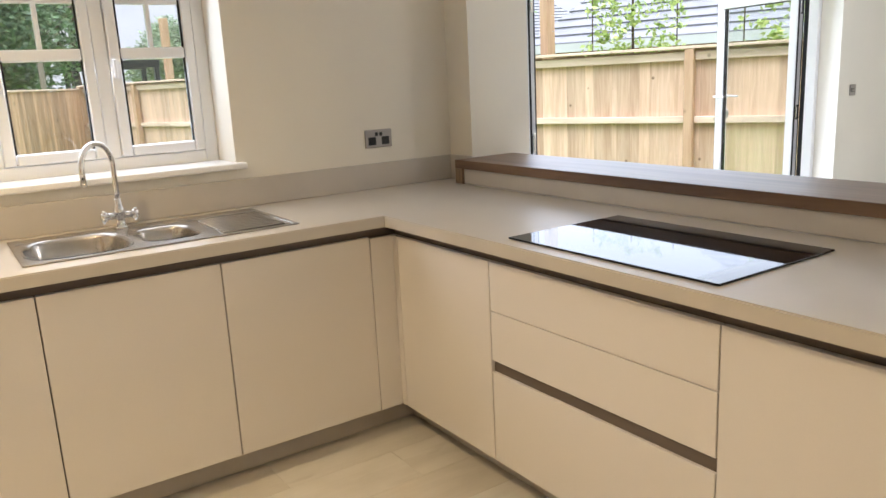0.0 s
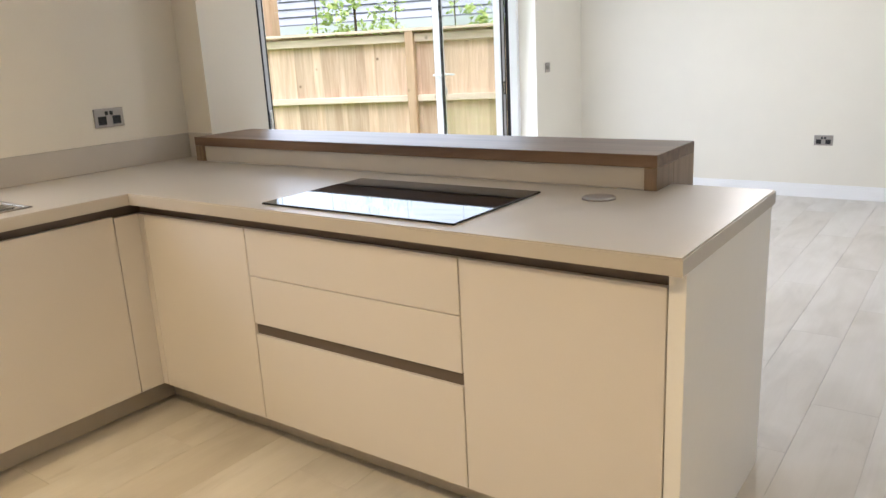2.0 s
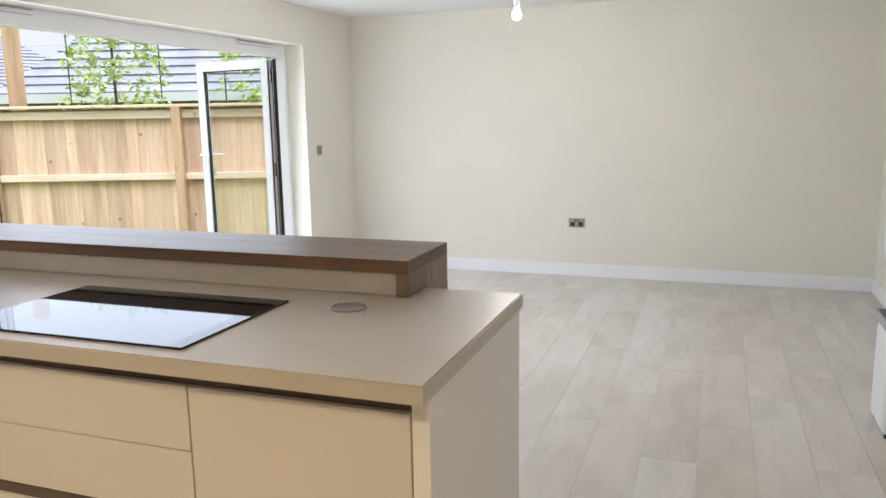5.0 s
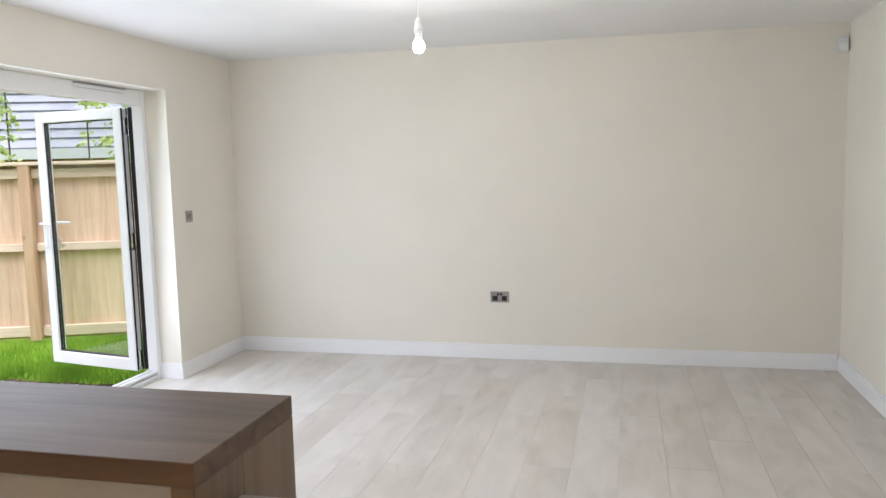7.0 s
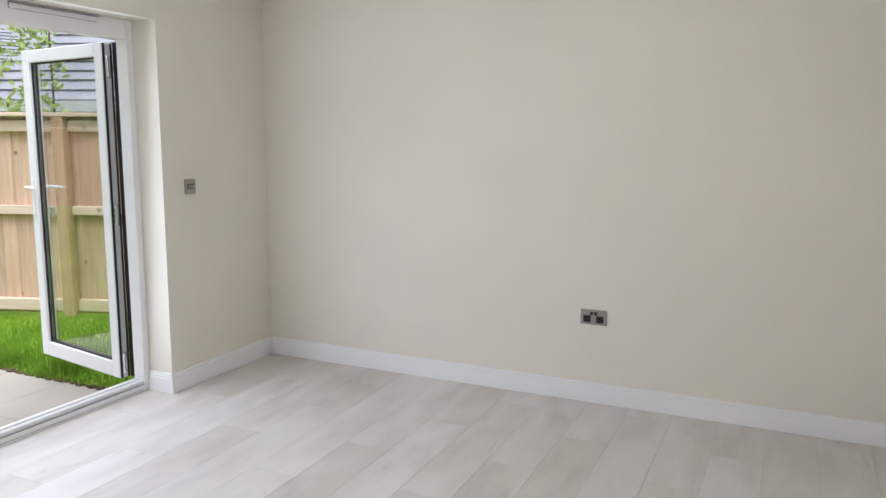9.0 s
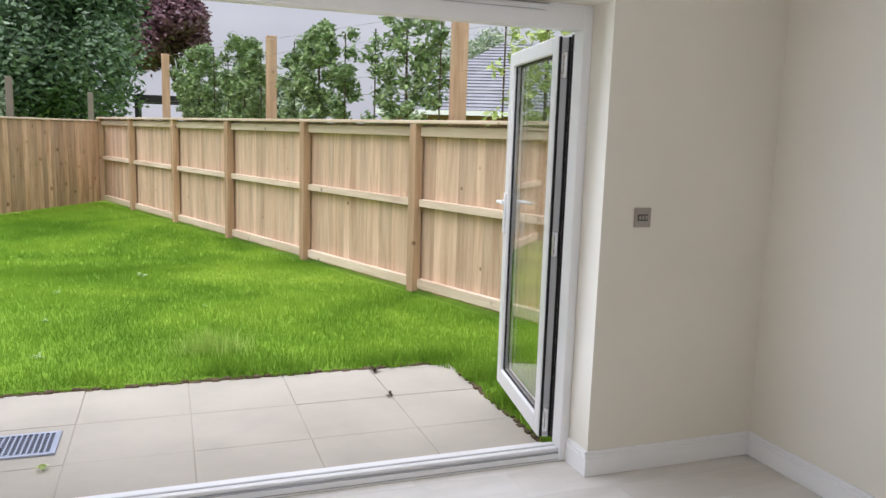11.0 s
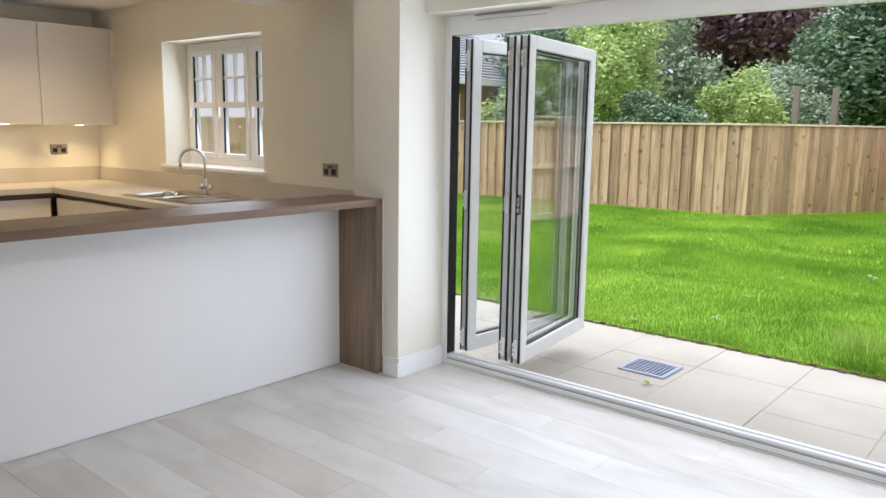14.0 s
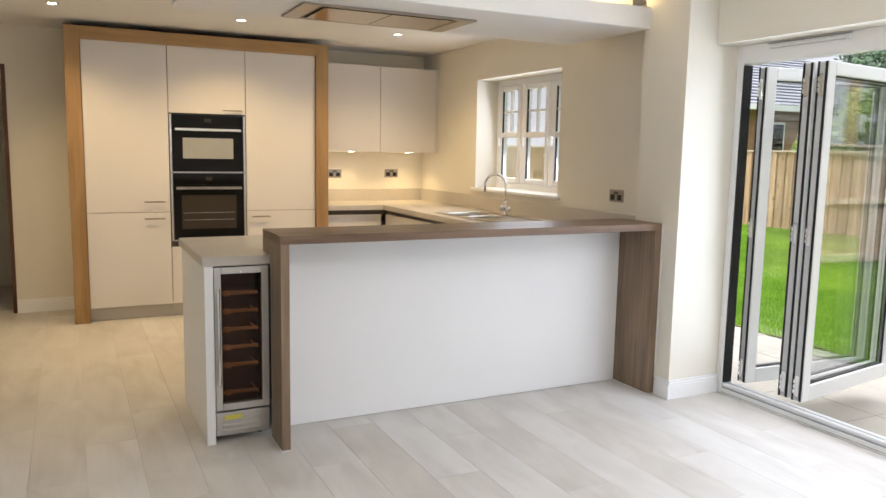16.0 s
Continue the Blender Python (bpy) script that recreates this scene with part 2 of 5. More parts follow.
M = dict(
    wall=paint("cream_wall_paint", (0.805, 0.770, 0.678), 0.85, 0.03, 160, 0.12, 0.2),
    ceiling=paint("white_ceiling_paint", (0.83, 0.82, 0.80), 0.9, 0.03, 140, 0.12, 0.2),
    trim=paint("white_satin_paint", (0.88, 0.88, 0.88), 0.4, 0.02, 90, 0.05, 0.45),
    upvc=paint("white_upvc", (0.87, 0.88, 0.89), 0.3, 0.02, 60, 0.03, 0.5),
    panel_white=paint("matt_white_panel", (0.85, 0.85, 0.85), 0.55, 0.02, 90, 0.05, 0.4),
    front=paint("cream_matt_lacquer", (0.705, 0.675, 0.65), 0.56, 0.02, 220, 0.03, 0.3),
    worktop=paint("stone_beige_laminate", (0.535, 0.50, 0.45), 0.36, 0.05, 260, 0.08, 0.45, 0.0, 5.0),
    # bronze of the finger rails; on carcasses it paints the shade in door gaps
    channel_gap_shade=paint("dark_bronze_rail_gap_shade", (0.12, 0.095, 0.08), 0.4, 0.06, 80, 0.05, 0.5),
    # near black that stands in for the shade inside holes
    shadow_gap=paint("black_gap_shade", (0.02, 0.02, 0.02), 0.7, 0.05, 60, 0.0),
    bar=wood("walnut_laminate", (0.095, 0.055, 0.034), (0.265, 0.17, 0.108), 1, 0.38, 1.0, 0.08),
    # same laminate as the bar top, lightened for the light on the uprights
    bar_leg_lit=wood("walnut_laminate_upright_lit", (0.145, 0.094, 0.058), (0.34, 0.245, 0.165), 2, 0.4, 1.0, 0.08),
    oak=wood("oak_veneer_upright", (0.27, 0.155, 0.06), (0.44, 0.28, 0.125), 2, 0.4, 0.9, 0.05),
    oak_top=wood("oak_veneer_across", (0.27, 0.155, 0.06), (0.44, 0.28, 0.125), 1, 0.4, 0.9, 0.05),
    plank_plain=wood("wood_look_tile", (0.50, 0.465, 0.42), (0.66, 0.63, 0.59), 0, 0.4, 0.5, 0.15, 0.0, 0.08),
    grout=paint("grey_grout", (0.62, 0.60, 0.575), 0.9, 0.08, 200, 0.2),
    steel=metal("brushed_steel", (0.62, 0.61, 0.60), 0.32, 1),
    steel_x=metal("brushed_steel_along", (0.50, 0.475, 0.44), 0.24, 0),
    plate=metal("dull_steel_plate", (0.40, 0.37, 0.34), 0.38),
    chrome=metal("chrome", (0.82, 0.82, 0.83), 0.07),
    black=paint("black_plastic", (0.012, 0.012, 0.013), 0.35, 0.1, 60, 0.03, 0.5),
    gasket=paint("black_rubber", (0.015, 0.015, 0.017), 0.55, 0.1, 60, 0.03),
    hob=paint("black_ceramic_glass", (0.006, 0.006, 0.007), 0.035, 0.02, 30, 0.0, 0.3),
    oven_glass=paint("black_oven_glass", (0.007, 0.007, 0.008), 0.05, 0.05, 30, 0.0, 0.18),
    oven_brown=paint("dark_oven_window", (0.045, 0.038, 0.032), 0.1, 0.1, 8, 0.0, 0.25),
    # pale grey is the reflection on the black glass, put into the colour
    oven_pane_sheen=paint("oven_window", (0.36, 0.36, 0.33), 0.1, 0.1, 8, 0.0, 0.6),
    cooler_glass=glass("tinted_cooler_glass", (0.77, 0.645, 0.58), 0.012),
    cooler_lining=paint("brown_black_lining", (0.035, 0.02, 0.015), 0.5, 0.1, 60, 0.03, 0.3),
    filter=metal("smoked_steel_filter", (0.30, 0.275, 0.25), 0.14),
    handle_steel=metal("dark_satin_steel", (0.36, 0.33, 0.30), 0.35),
    shelf_wood=wood("beech_shelf", (0.46, 0.26, 0.13), (0.66, 0.42, 0.24), 1, 0.5),
    glass=glass("clear_glass", (0.985, 0.992, 0.99), 0.07),
    patio=paint("buff_sandstone_slab", (0.42, 0.39, 0.335), 0.8, 0.10, 40, 0.5, 0.2, 0.0, 2.3),
    patio_joint=paint("mortar", (0.40, 0.365, 0.305), 0.95, 0.15, 60, 0.4),
    drain=metal("galvanised_grating", (0.46, 0.50, 0.60), 0.5),
    post=wood("sawn_pine_post", (0.42, 0.26, 0.145), (0.66, 0.46, 0.30), 2, 0.75, 0.8, 0.15, 0.2, 0.4, 0.2),
    rail=wood("sawn_pine_rail", (0.60, 0.45, 0.32), (0.86, 0.72, 0.57), 0, 0.75, 0.8, 0.12, 0.04, 0.4, 0.2),
    board=wood("feather_edge_board", (0.55, 0.355, 0.225), (0.87, 0.655, 0.475), 2, 0.75, 0.9, 0.22, 0.2, 0.5, 0.2, 0.14),
    board_knotty=wood("knotty_feather_edge_board", (0.40, 0.235, 0.12), (0.83, 0.59, 0.39), 2, 0.75, 1.0, 0.42, 0.3, 0.5, 0.2, 0.30),
    soil=lawn_leaf("lawn_ground"),
    earth=paint("damp_earth", (0.12, 0.09, 0.055), 0.95, 0.3, 60, 0.8, 0.1, 0.0, 14.0),
    grass=lawn_leaf("lawn_grass"),
    slate=paint("grey_roof_tile", (0.27, 0.275, 0.30), 0.6, 0.2, 30, 0.3),
    brick=paint("red_brick", (0.36, 0.20, 0.13), 0.85, 0.25, 25, 0.5, 0.2, 0.0, 9.0),
    bark=paint("bark", (0.10, 0.075, 0.05), 0.9, 0.3, 40, 0.8, 0.2, 0.0, 8.0),
    leaf_dark=leafy("dark_leaves", (0.05, 0.105, 0.05), (0.23, 0.35, 0.17)),
    leaf_grey=leafy("grey_green_leaves", (0.18, 0.26, 0.15), (0.50, 0.57, 0.38)),
    leaf_lime=leafy("yellow_green_leaves", (0.25, 0.38, 0.09), (0.62, 0.70, 0.26)),
    leaf_purple=leafy("purple_beech_leaves", (0.11, 0.05, 0.07), (0.27, 0.14, 0.16)),
    leaf_laurel=leafy("laurel_leaves", (0.09, 0.17, 0.055), (0.38, 0.50, 0.20), 0.3, 0.6),
    door_wood=wood("dark_stained_wood", (0.07, 0.03, 0.02), (0.15, 0.07, 0.045), 2, 0.4),
    bulb=glow("lit_bulb", (1.0, 0.93, 0.80), 30.0),
    lamp_face=glow("downlight_face", (1.0, 0.85, 0.62), 18.0),
    led=glow("warm_led_strip", (1.0, 0.72, 0.32), 16.0),
    plastic=paint("white_plastic", (0.80, 0.80, 0.79), 0.4, 0.03, 60, 0.03, 0.5),
    plastic_grey=paint("grey_plastic", (0.34, 0.35, 0.36), 0.4, 0.06, 60, 0.03, 0.5),
    plastic_light=paint("light_grey_profile", (0.55, 0.56, 0.57), 0.35, 0.05, 60, 0.03, 0.5),
    pale_leaf=leafy("pale_dry_leaves", (0.36, 0.52, 0.20), (0.55, 0.68, 0.36), 0.7, 0.1),
    tuft=leafy("pale_lime_grass", (0.30, 0.46, 0.07), (0.58, 0.72, 0.2), 0.6, 0.2),
    bottle=glass("blue_bottle", (0.62, 0.78, 0.92)),
    label_blue=paint("blue_label", (0.04, 0.09, 0.32), 0.5, 0.05, 60, 0.0),
    label_yellow=paint("yellow_label", (0.75, 0.70, 0.12), 0.5, 0.05, 60, 0.0),
    flue=paint("weathered_timber", (0.22, 0.19, 0.15), 0.9, 0.2, 60, 0.4),
)



def tile_stone(name):
    """Pale wood-look porcelain: cloudy drift along the plank, a few smudges, faint grain, a tone for each plank."""
    m, n, l, b = base_mat(name)
    cloud_ = noise_node(n, l, coords(n, l, (1.3, 3.2, 1), True), 1.6, 4.0, 0.5, 0.6)
    col = ramp(n, l, cloud_, [(0.28, (0.57, 0.545, 0.505)), (0.5, (0.65, 0.625, 0.585)), (0.74, (0.72, 0.70, 0.67))])
    grain = noise_node(n, l, coords(n, l, (2.0, 60.0, 1), True), 1.0, 6.0, 0.6, 0.4)
    col = mix_col(n, l, 0.08, col, ramp(n, l, grain, [(0.35, (0.50, 0.47, 0.43)), (0.65, (0.76, 0.74, 0.70))]))
    smudge = noise_node(n, l, coords(n, l, (2.2, 7.0, 1), True), 1.3, 3.0, 0.55, 0.5)
    col = mix_col(n, l, ramp(n, l, smudge, [(0.66, (0, 0, 0)), (0.84, (0.45, 0.45, 0.45))]), col, (0.36, 0.325, 0.285))
    info = n.new("ShaderNodeObjectInfo")
    col = mix_col(n, l, 1.0, col, ramp(n, l, info.outputs["Random"], [(0.0, (0.925, 0.905, 0.875)), (0.5, (0.985, 0.98, 0.97)), (1.0, (1.02, 1.025, 1.03))]), "MULTIPLY")
    l.new(col, b.inputs["Base Color"])
    b.inputs["Roughness"].default_value, b.inputs["Specular IOR Level"].default_value = 0.5, 0.3
    bump(n, l, b, grain, 0.06, 0.001)
    return m


M["plank"] = tile_stone("wood_look_tile_cloudy")



# ---- building helpers ----
def box(bm, x0, x1, y0, y1, z0, z1, bevel=0.0, seg=1):
    r = bmesh.ops.create_cube(bm, size=1.0)
    bmesh.ops.scale(bm, vec=(abs(x1 - x0), abs(y1 - y0), abs(z1 - z0)), verts=r["verts"])
    bmesh.ops.translate(bm, vec=((x0 + x1) / 2, (y0 + y1) / 2, (z0 + z1) / 2), verts=r["verts"])
    if bevel:
        edges = list({e for v in r["verts"] for e in v.link_edges})
        bmesh.ops.bevel(bm, geom=edges, offset=bevel, segments=seg, affect="EDGES", profile=0.5)
    return bm


def tube(bm, p, q, r0, r1=None, n=16, caps=True):
    """A round bar from p to q."""
    r1 = r0 if r1 is None else r1
    p, q = Vector(p), Vector(q)
    d = q - p
    turn = d.to_track_quat("Z", "Y").to_matrix().to_4x4()
    bmesh.ops.create_cone(bm, cap_ends=caps, segments=n, radius1=r0, radius2=r1, depth=d.length,
                          matrix=Matrix.Translation((p + q) / 2) @ turn)
    return bm


def sweep(bm, pts, r, n=12):
    """A round pipe along a line of points."""
    pts = [Vector(p) for p in pts]
    rings = []
    for i, p in enumerate(pts):
        d = (pts[min(i + 1, len(pts) - 1)] - pts[max(i - 1, 0)]).normalized()
        a = d.orthogonal().normalized() if not rings else (rings[-1][1] - d * rings[-1][1].dot(d)).normalized()
        b = d.cross(a)
        ring = [bm.verts.new(p + r * (math.cos(k * math.tau / n) * a + math.sin(k * math.tau / n) * b)) for k in range(n)]
        if rings:
            old = rings[-1][0]
            for k in range(n):
                bm.faces.new((old[k], old[(k + 1) % n], ring[(k + 1) % n], ring[k]))
        rings.append((ring, a))
    bm.faces.new(list(reversed(rings[0][0])))
    bm.faces.new(rings[-1][0])
    return bm


def lathe(bm, profile, n=28, at=(0, 0, 0)):
    """A turned shape: (radius, height) pairs round an upright axis."""
    rings = []
    for r, z in profile:
        rings.append([bm.verts.new((at[0] + r * math.cos(k * math.tau / n), at[1] + r * math.sin(k * math.tau / n), at[2] + z)) for k in range(n)])
    for a, b in zip(rings, rings[1:]):
        for k in range(n):
            bm.faces.new((a[k], a[(k + 1) % n], b[(k + 1) % n], b[k]))
    bm.faces.new(list(reversed(rings[0])))
    bm.faces.new(rings[-1])
    return bm


def B():
    return bmesh.new()


def root(ob):
    while ob.parent:
        ob = ob.parent
    return ob


def mesh_of(name, bm, material, smooth=False):
    bmesh.ops.recalc_face_normals(bm, faces=bm.faces)
    me = bpy.data.meshes.new(name)
    bm.to_mesh(me)
    bm.free()
    me.materials.append(material)
    if smooth:
        for p in me.polygons:
            p.use_smooth = True
    return me


def thing(name, at=(0, 0, 0), label="", category="", group="", kind="", rz=0.0):
    ob = new(name)
    ob.empty_display_size = 0.1
    ob.location, ob.rotation_euler = at, (0, 0, radians(rz))
    return tagged(ob, label, category, group, kind)


def part(name, bm, material, parent, label="", smooth=False, local=False):
    """One mesh under a thing or a part; coordinates of the place, unless local."""
    if not local:
        at = root(parent).location
        bmesh.ops.translate(bm, vec=(-at[0], -at[1], -at[2]), verts=bm.verts)
    ob = new(name, mesh_of(name, bm, material, smooth))
    ob.parent = parent
    return tagged(ob, label)


def solid(name, bm, material, label, category, kind="structure", smooth=False, group=""):
    return tagged(new(name, mesh_of(name, bm, material, smooth)), label, category, group, kind)


# ---- the shell of the house ----
NW = -0.03            # kitchen window wall, inner face
XW, XE, YS = -3.87, 4.39, -4.64
H = 2.41
OX0, OX1, OZ = 0.12, 3.475, 2.09     # folding door opening
KX0, KX1, KZ0, KZ1 = -2.70, -1.38, 1.12, 2.09   # kitchen window opening

bm = B()
box(bm, XW - 0.3, KX0, NW, 0.30, -0.2, H)
box(bm, KX1, -0.25, NW, 0.30, -0.2, H)
box(bm, KX0, KX1, NW, 0.30, -0.2, KZ0)
box(bm, KX0, KX1, NW, 0.30, KZ1, H)
solid("wall_north_kitchen", bm, M["wall"], "cream painted kitchen wall round a white window", "wall")
bm = B()
box(bm, -0.25, OX0, -0.217, 0.30, -0.2, H)
solid("wall_pillar", bm, M["wall"], "cream painted pillar between bar and folding doors", "wall")
bm = B()
box(bm, OX0, OX1, 0.0, 0.30, OZ, H)
solid("wall_lintel", bm, M["wall"], "cream painted wall above the folding doors", "wall")
bm = B()
box(bm, OX1, XE, 0.0, 0.30, -0.2, H)
solid("wall_north_living", bm, M["wall"], "cream painted wall beside the folding doors", "wall")
bm = B()
box(bm, XE, XE + 0.3, YS - 0.3, 0.30, -0.2, H)
solid("wall_east", bm, M["wall"], "long plain cream painted living room wall", "wall")
bm = B()
box(bm, XW - 0.3, XE, YS - 0.3, YS, -0.2, H)
solid("wall_south", bm, M["wall"], "plain cream painted wall behind the water cooler", "wall")
DY0, DY1 = -4.58, -3.83
bm = B()
box(bm, XW - 0.15, XW, DY1, NW, -0.2, H)
box(bm, XW - 0.15, XW, YS, DY0, -0.2, H)
box(bm, XW - 0.15, XW, DY0, DY1, 2.09, H)
solid("wall_west", bm, M["wall"], "cream painted kitchen wall with a doorway", "wall")
bm = B()
box(bm, XW - 1.6, XW - 1.5, YS, DY1 + 0.8, -0.2, H)
box(bm, XW - 1.5, XW - 0.15, DY1 + 0.7, DY1 + 0.8, -0.2, H)
box(bm, XW - 1.5, XW - 0.3, YS - 0.1, YS, -0.2, H)
solid("wall_hall", bm, M["wall"], "plain cream painted hall wall beyond the doorway", "wall")
bm = B()
box(bm, XW - 1.6, XE + 0.3, YS - 0.3, 0.30, H, H + 0.2)
solid("ceiling", bm, M["ceiling"], "flat white painted ceiling", "ceiling")

# lowered ceiling box over the peninsula, with a shadow gap above that holds a light strip
bm = B()
box(bm, -1.04, -0.20, -2.85, -0.217, 2.20, 2.325, 0.003)
box(bm, -0.86, -0.38, -2.67, -0.217, 2.325, H)
solid("ceiling_bulkhead", bm, M["ceiling"], "white lowered ceiling box above the peninsula", "bulkhead")
led = thing("led_strip", (-0.62, -1.5, 2.325), "warm white light strip on top of the lowered ceiling box", "light strip")
bm = B()
box(bm, -0.30, -0.285, -2.75, -0.25, 2.3255, 2.333)
part("strip", bm, M["led"], led)
bm = B()
box(bm, -0.955, -0.94, -2.75, -0.25, 2.3255, 2.333)
part("strip", bm, M["led"], led)

# skirting boards: a moulded section
def skirting(name, pieces, label):
    bm = B()
    for x0, x1, y0, y1, nx, ny in pieces:
        for z0, z1, t in ((0.0, 0.085, 0.018), (0.085, 0.10, 0.014), (0.10, 0.115, 0.009)):
            if nx:
                box(bm, x0, x0 + nx * t, y0, y1, z0, z1, 0.0015)
            else:
                box(bm, x0, x1, y0, y0 + ny * t, z0, z1, 0.0015)
    return solid(name, bm, M["trim"], label, "skirting")


skirting("baseboard_east", [(XE, XE, YS + 0.018, -0.018, -1, 0)], "white moulded skirting board along the east wall")
skirting("baseboard_north", [(OX1 - 0.018, XE, 0.0, 0.0, 0, -1), (OX1, OX1, 0.0, 0.17, -1, 0), (0.01, OX0 + 0.018, -0.217, 0, 0, -1), (OX0, OX0, -0.217, 0.17, 1, 0)],
         "white moulded skirting board beside the folding doors")
skirting("baseboard_south", [(XW, XE - 0.018, YS, 0, 0, 1)], "white moulded skirting board along the south wall")
skirting("baseboard_west", [(XW, XW, DY1 + 0.0, -3.39, 1, 0)], "white moulded skirting board beside the doorway")

# doorway trim
bm = B()
box(bm, XW - 0.15, XW + 0.012, DY1 - 0.03, DY1, 0, 2.06, 0.002)
box(bm, XW - 0.15, XW + 0.012, DY0, DY0 + 0.03, 0, 2.06, 0.002)
box(bm, XW - 0.15, XW + 0.012, DY0, DY1, 2.06, 2.09, 0.002)
solid("trim_doorway", bm, M["door_wood"], "dark stained door lining of the doorway", "door frame")
hd = thing("hall_door", (XW - 0.15, DY0 + 0.04, 0), "open cream panelled hall door beyond the doorway", "door")
bm = B()
box(bm, XW - 0.95, XW - 0.16, DY1 + 0.10, DY1 + 0.14, 0.01, 2.03, 0.003)
leaf = part("door_leaf", bm, M["front"], hd)
for z0, z1 in ((0.2, 0.85), (1.0, 1.9)):
    bm = B()
    box(bm, XW - 0.85, XW - 0.27, DY1 + 0.085, DY1 + 0.102, z0, z1, 0.006)
    part("raised_panel", bm, M["trim"], leaf)

# ---- kitchen window ----
win = tagged(thing("window_1", (KX0, 0.2, KZ0), "white framed three light kitchen window with glazing bars", "window"), kind="structure")
bm = B()
f = 0.055
box(bm, KX0, KX0 + f, 0.19, 0.26, KZ0, KZ1, 0.004)
box(bm, KX1 - f, KX1, 0.19, 0.26, KZ0, KZ1, 0.004)
box(bm, KX0 + f, KX1 - f, 0.19, 0.26, KZ0, KZ0 + f, 0.004)
box(bm, KX0 + f, KX1 - f, 0.19, 0.26, KZ1 - f, KZ1, 0.004)
lw = (KX1 - KX0) / 3
for k in (1, 2):
    box(bm, KX0 + k * lw - 0.028, KX0 + k * lw + 0.028, 0.19, 0.26, KZ0 + f, KZ1 - f, 0.004)
part("window_frame", bm, M["upvc"], win)
for k in range(3):
    a, b = KX0 + k * lw + (f if k == 0 else 0.028), KX0 + (k + 1) * lw - (f if k == 2 else 0.028)
    z0, z1, s = KZ0 + f, KZ1 - f, 0.046
    zm = 1.60
    bm = B()
    for q in ((a, a + s, z0, z1), (b - s, b, z0, z1), (a + s, b - s, z0, z0 + s), (a + s, b - s, z1 - s, z1), (a + s, b - s, zm - 0.025, zm + 0.025)):
        box(bm, q[0] + 0.002, q[1] - 0.002, 0.178, 0.236, q[2] + 0.002, q[3] - 0.002, 0.005)
    sash = part("sash", bm, M["upvc"], win)
    bm = B()
    c = (a + b) / 2
    zt = (zm + 0.025 + z1 - s) / 2
    box(bm, c - 0.009, c + 0.009, 0.19, 0.222, zm + 0.022, z1 - s + 0.004, 0.003)
    box(bm, a + s - 0.004, b - s + 0.004, 0.1905, 0.2215, zt - 0.009, zt + 0.009, 0.003)
    part("glazing_bar", bm, M["upvc"], sash)
    bm = B()
    for q in ((a + s, a + s + 0.006, z0 + s, z1 - s), (b - s - 0.006, b - s, z0 + s, z1 - s)):
        box(bm, q[0], q[1], 0.185, 0.20, q[2], q[3])
    part("gasket", bm, M["gasket"], sash, "black rubber glazing seal")
    for p0, p1 in ((z0 + s - 0.003, zm - 0.022), (zm + 0.022, z1 - s + 0.003)):
        bm = B()
        box(bm, a + s - 0.003, b - s + 0.003, 0.204, 0.208, p0, p1)
        pane = part("pane", bm, M["glass"], sash)
        pane.visible_shadow = False
    bm = B()
    box(bm, a + 0.010, a + 0.024, 0.158, 0.178, zm - 0.10, zm - 0.02, 0.004)
    part("handle", bm, M["upvc"], sash, "white casement handle")
bm = B()
box(bm, KX0 - 0.03, KX1 + 0.04, NW - 0.035, 0.19, KZ0 - 0.024, KZ0 + 0.004, 0.008, 3)
part("window_sill", bm, M["trim"], win, "white painted sill board")

# ---- folding door frame and leaves ----
FY0, FY1 = 0.17, 0.25
door = tagged(thing("door_1", (OX0, 0.2, 0), "white folding door frame with head vents and low threshold", "door frame"), kind="structure")
bm = B()
box(bm, OX0, OX0 + 0.045, FY0, FY1, 0.0, OZ, 0.003)
part("jamb", bm, M["upvc"], door)
bm = B()
box(bm, OX1 - 0.045, OX1, FY0, FY1, 0.0, OZ, 0.003)
part("jamb", bm, M["upvc"], door)
bm = B()
box(bm, OX0 + 0.045, OX1 - 0.045, FY0, FY1, 1.985, OZ, 0.003)
part("head", bm, M["upvc"], door)
bm = B()
box(bm, OX0 + 0.045, OX1 - 0.045, FY0, FY1, 0.0, 0.04, 0.003)
box(bm, OX0 + 0.045, OX1 - 0.045, FY0 + 0.012, FY1 + 0.01, 0.042, 0.062, 0.003)
box(bm, OX0 + 0.045, OX1 - 0.045, FY1 + 0.01, 0.36, -0.02, 0.02, 0.003)
part("threshold", bm, M["upvc"], door, "white threshold rail")
for y, z in ((FY0 - 0.0015, 0.012), (FY0 - 0.0015, 0.0405)):
    bm = B()
    box(bm, OX0 + 0.05, OX1 - 0.05, y, y + 0.01, z - 0.0015, z + 0.0015)
    part("groove", bm, M["plastic_grey"], door, "grey joint line along the threshold")
bm = B()
box(bm, OX0 + 0.05, OX1 - 0.05, FY0 + 0.04, FY0 + 0.05, 0.0622, 0.0655)
part("track", bm, M["plastic_light"], door, "light grey running track")
for x0, x1, y0, y1 in ((OX0 + 0.0455, OX0 + 0.0555, FY0 + 0.005, FY1 - 0.01), (OX1 - 0.030, OX1 - 0.012, FY1 + 0.001, FY1 + 0.045)):
    bm = B()
    box(bm, x0, x1, y0, y1, 0.07, 1.98, 0.001)
    part("jamb_seal", bm, M["gasket"], door, "black jamb seal")
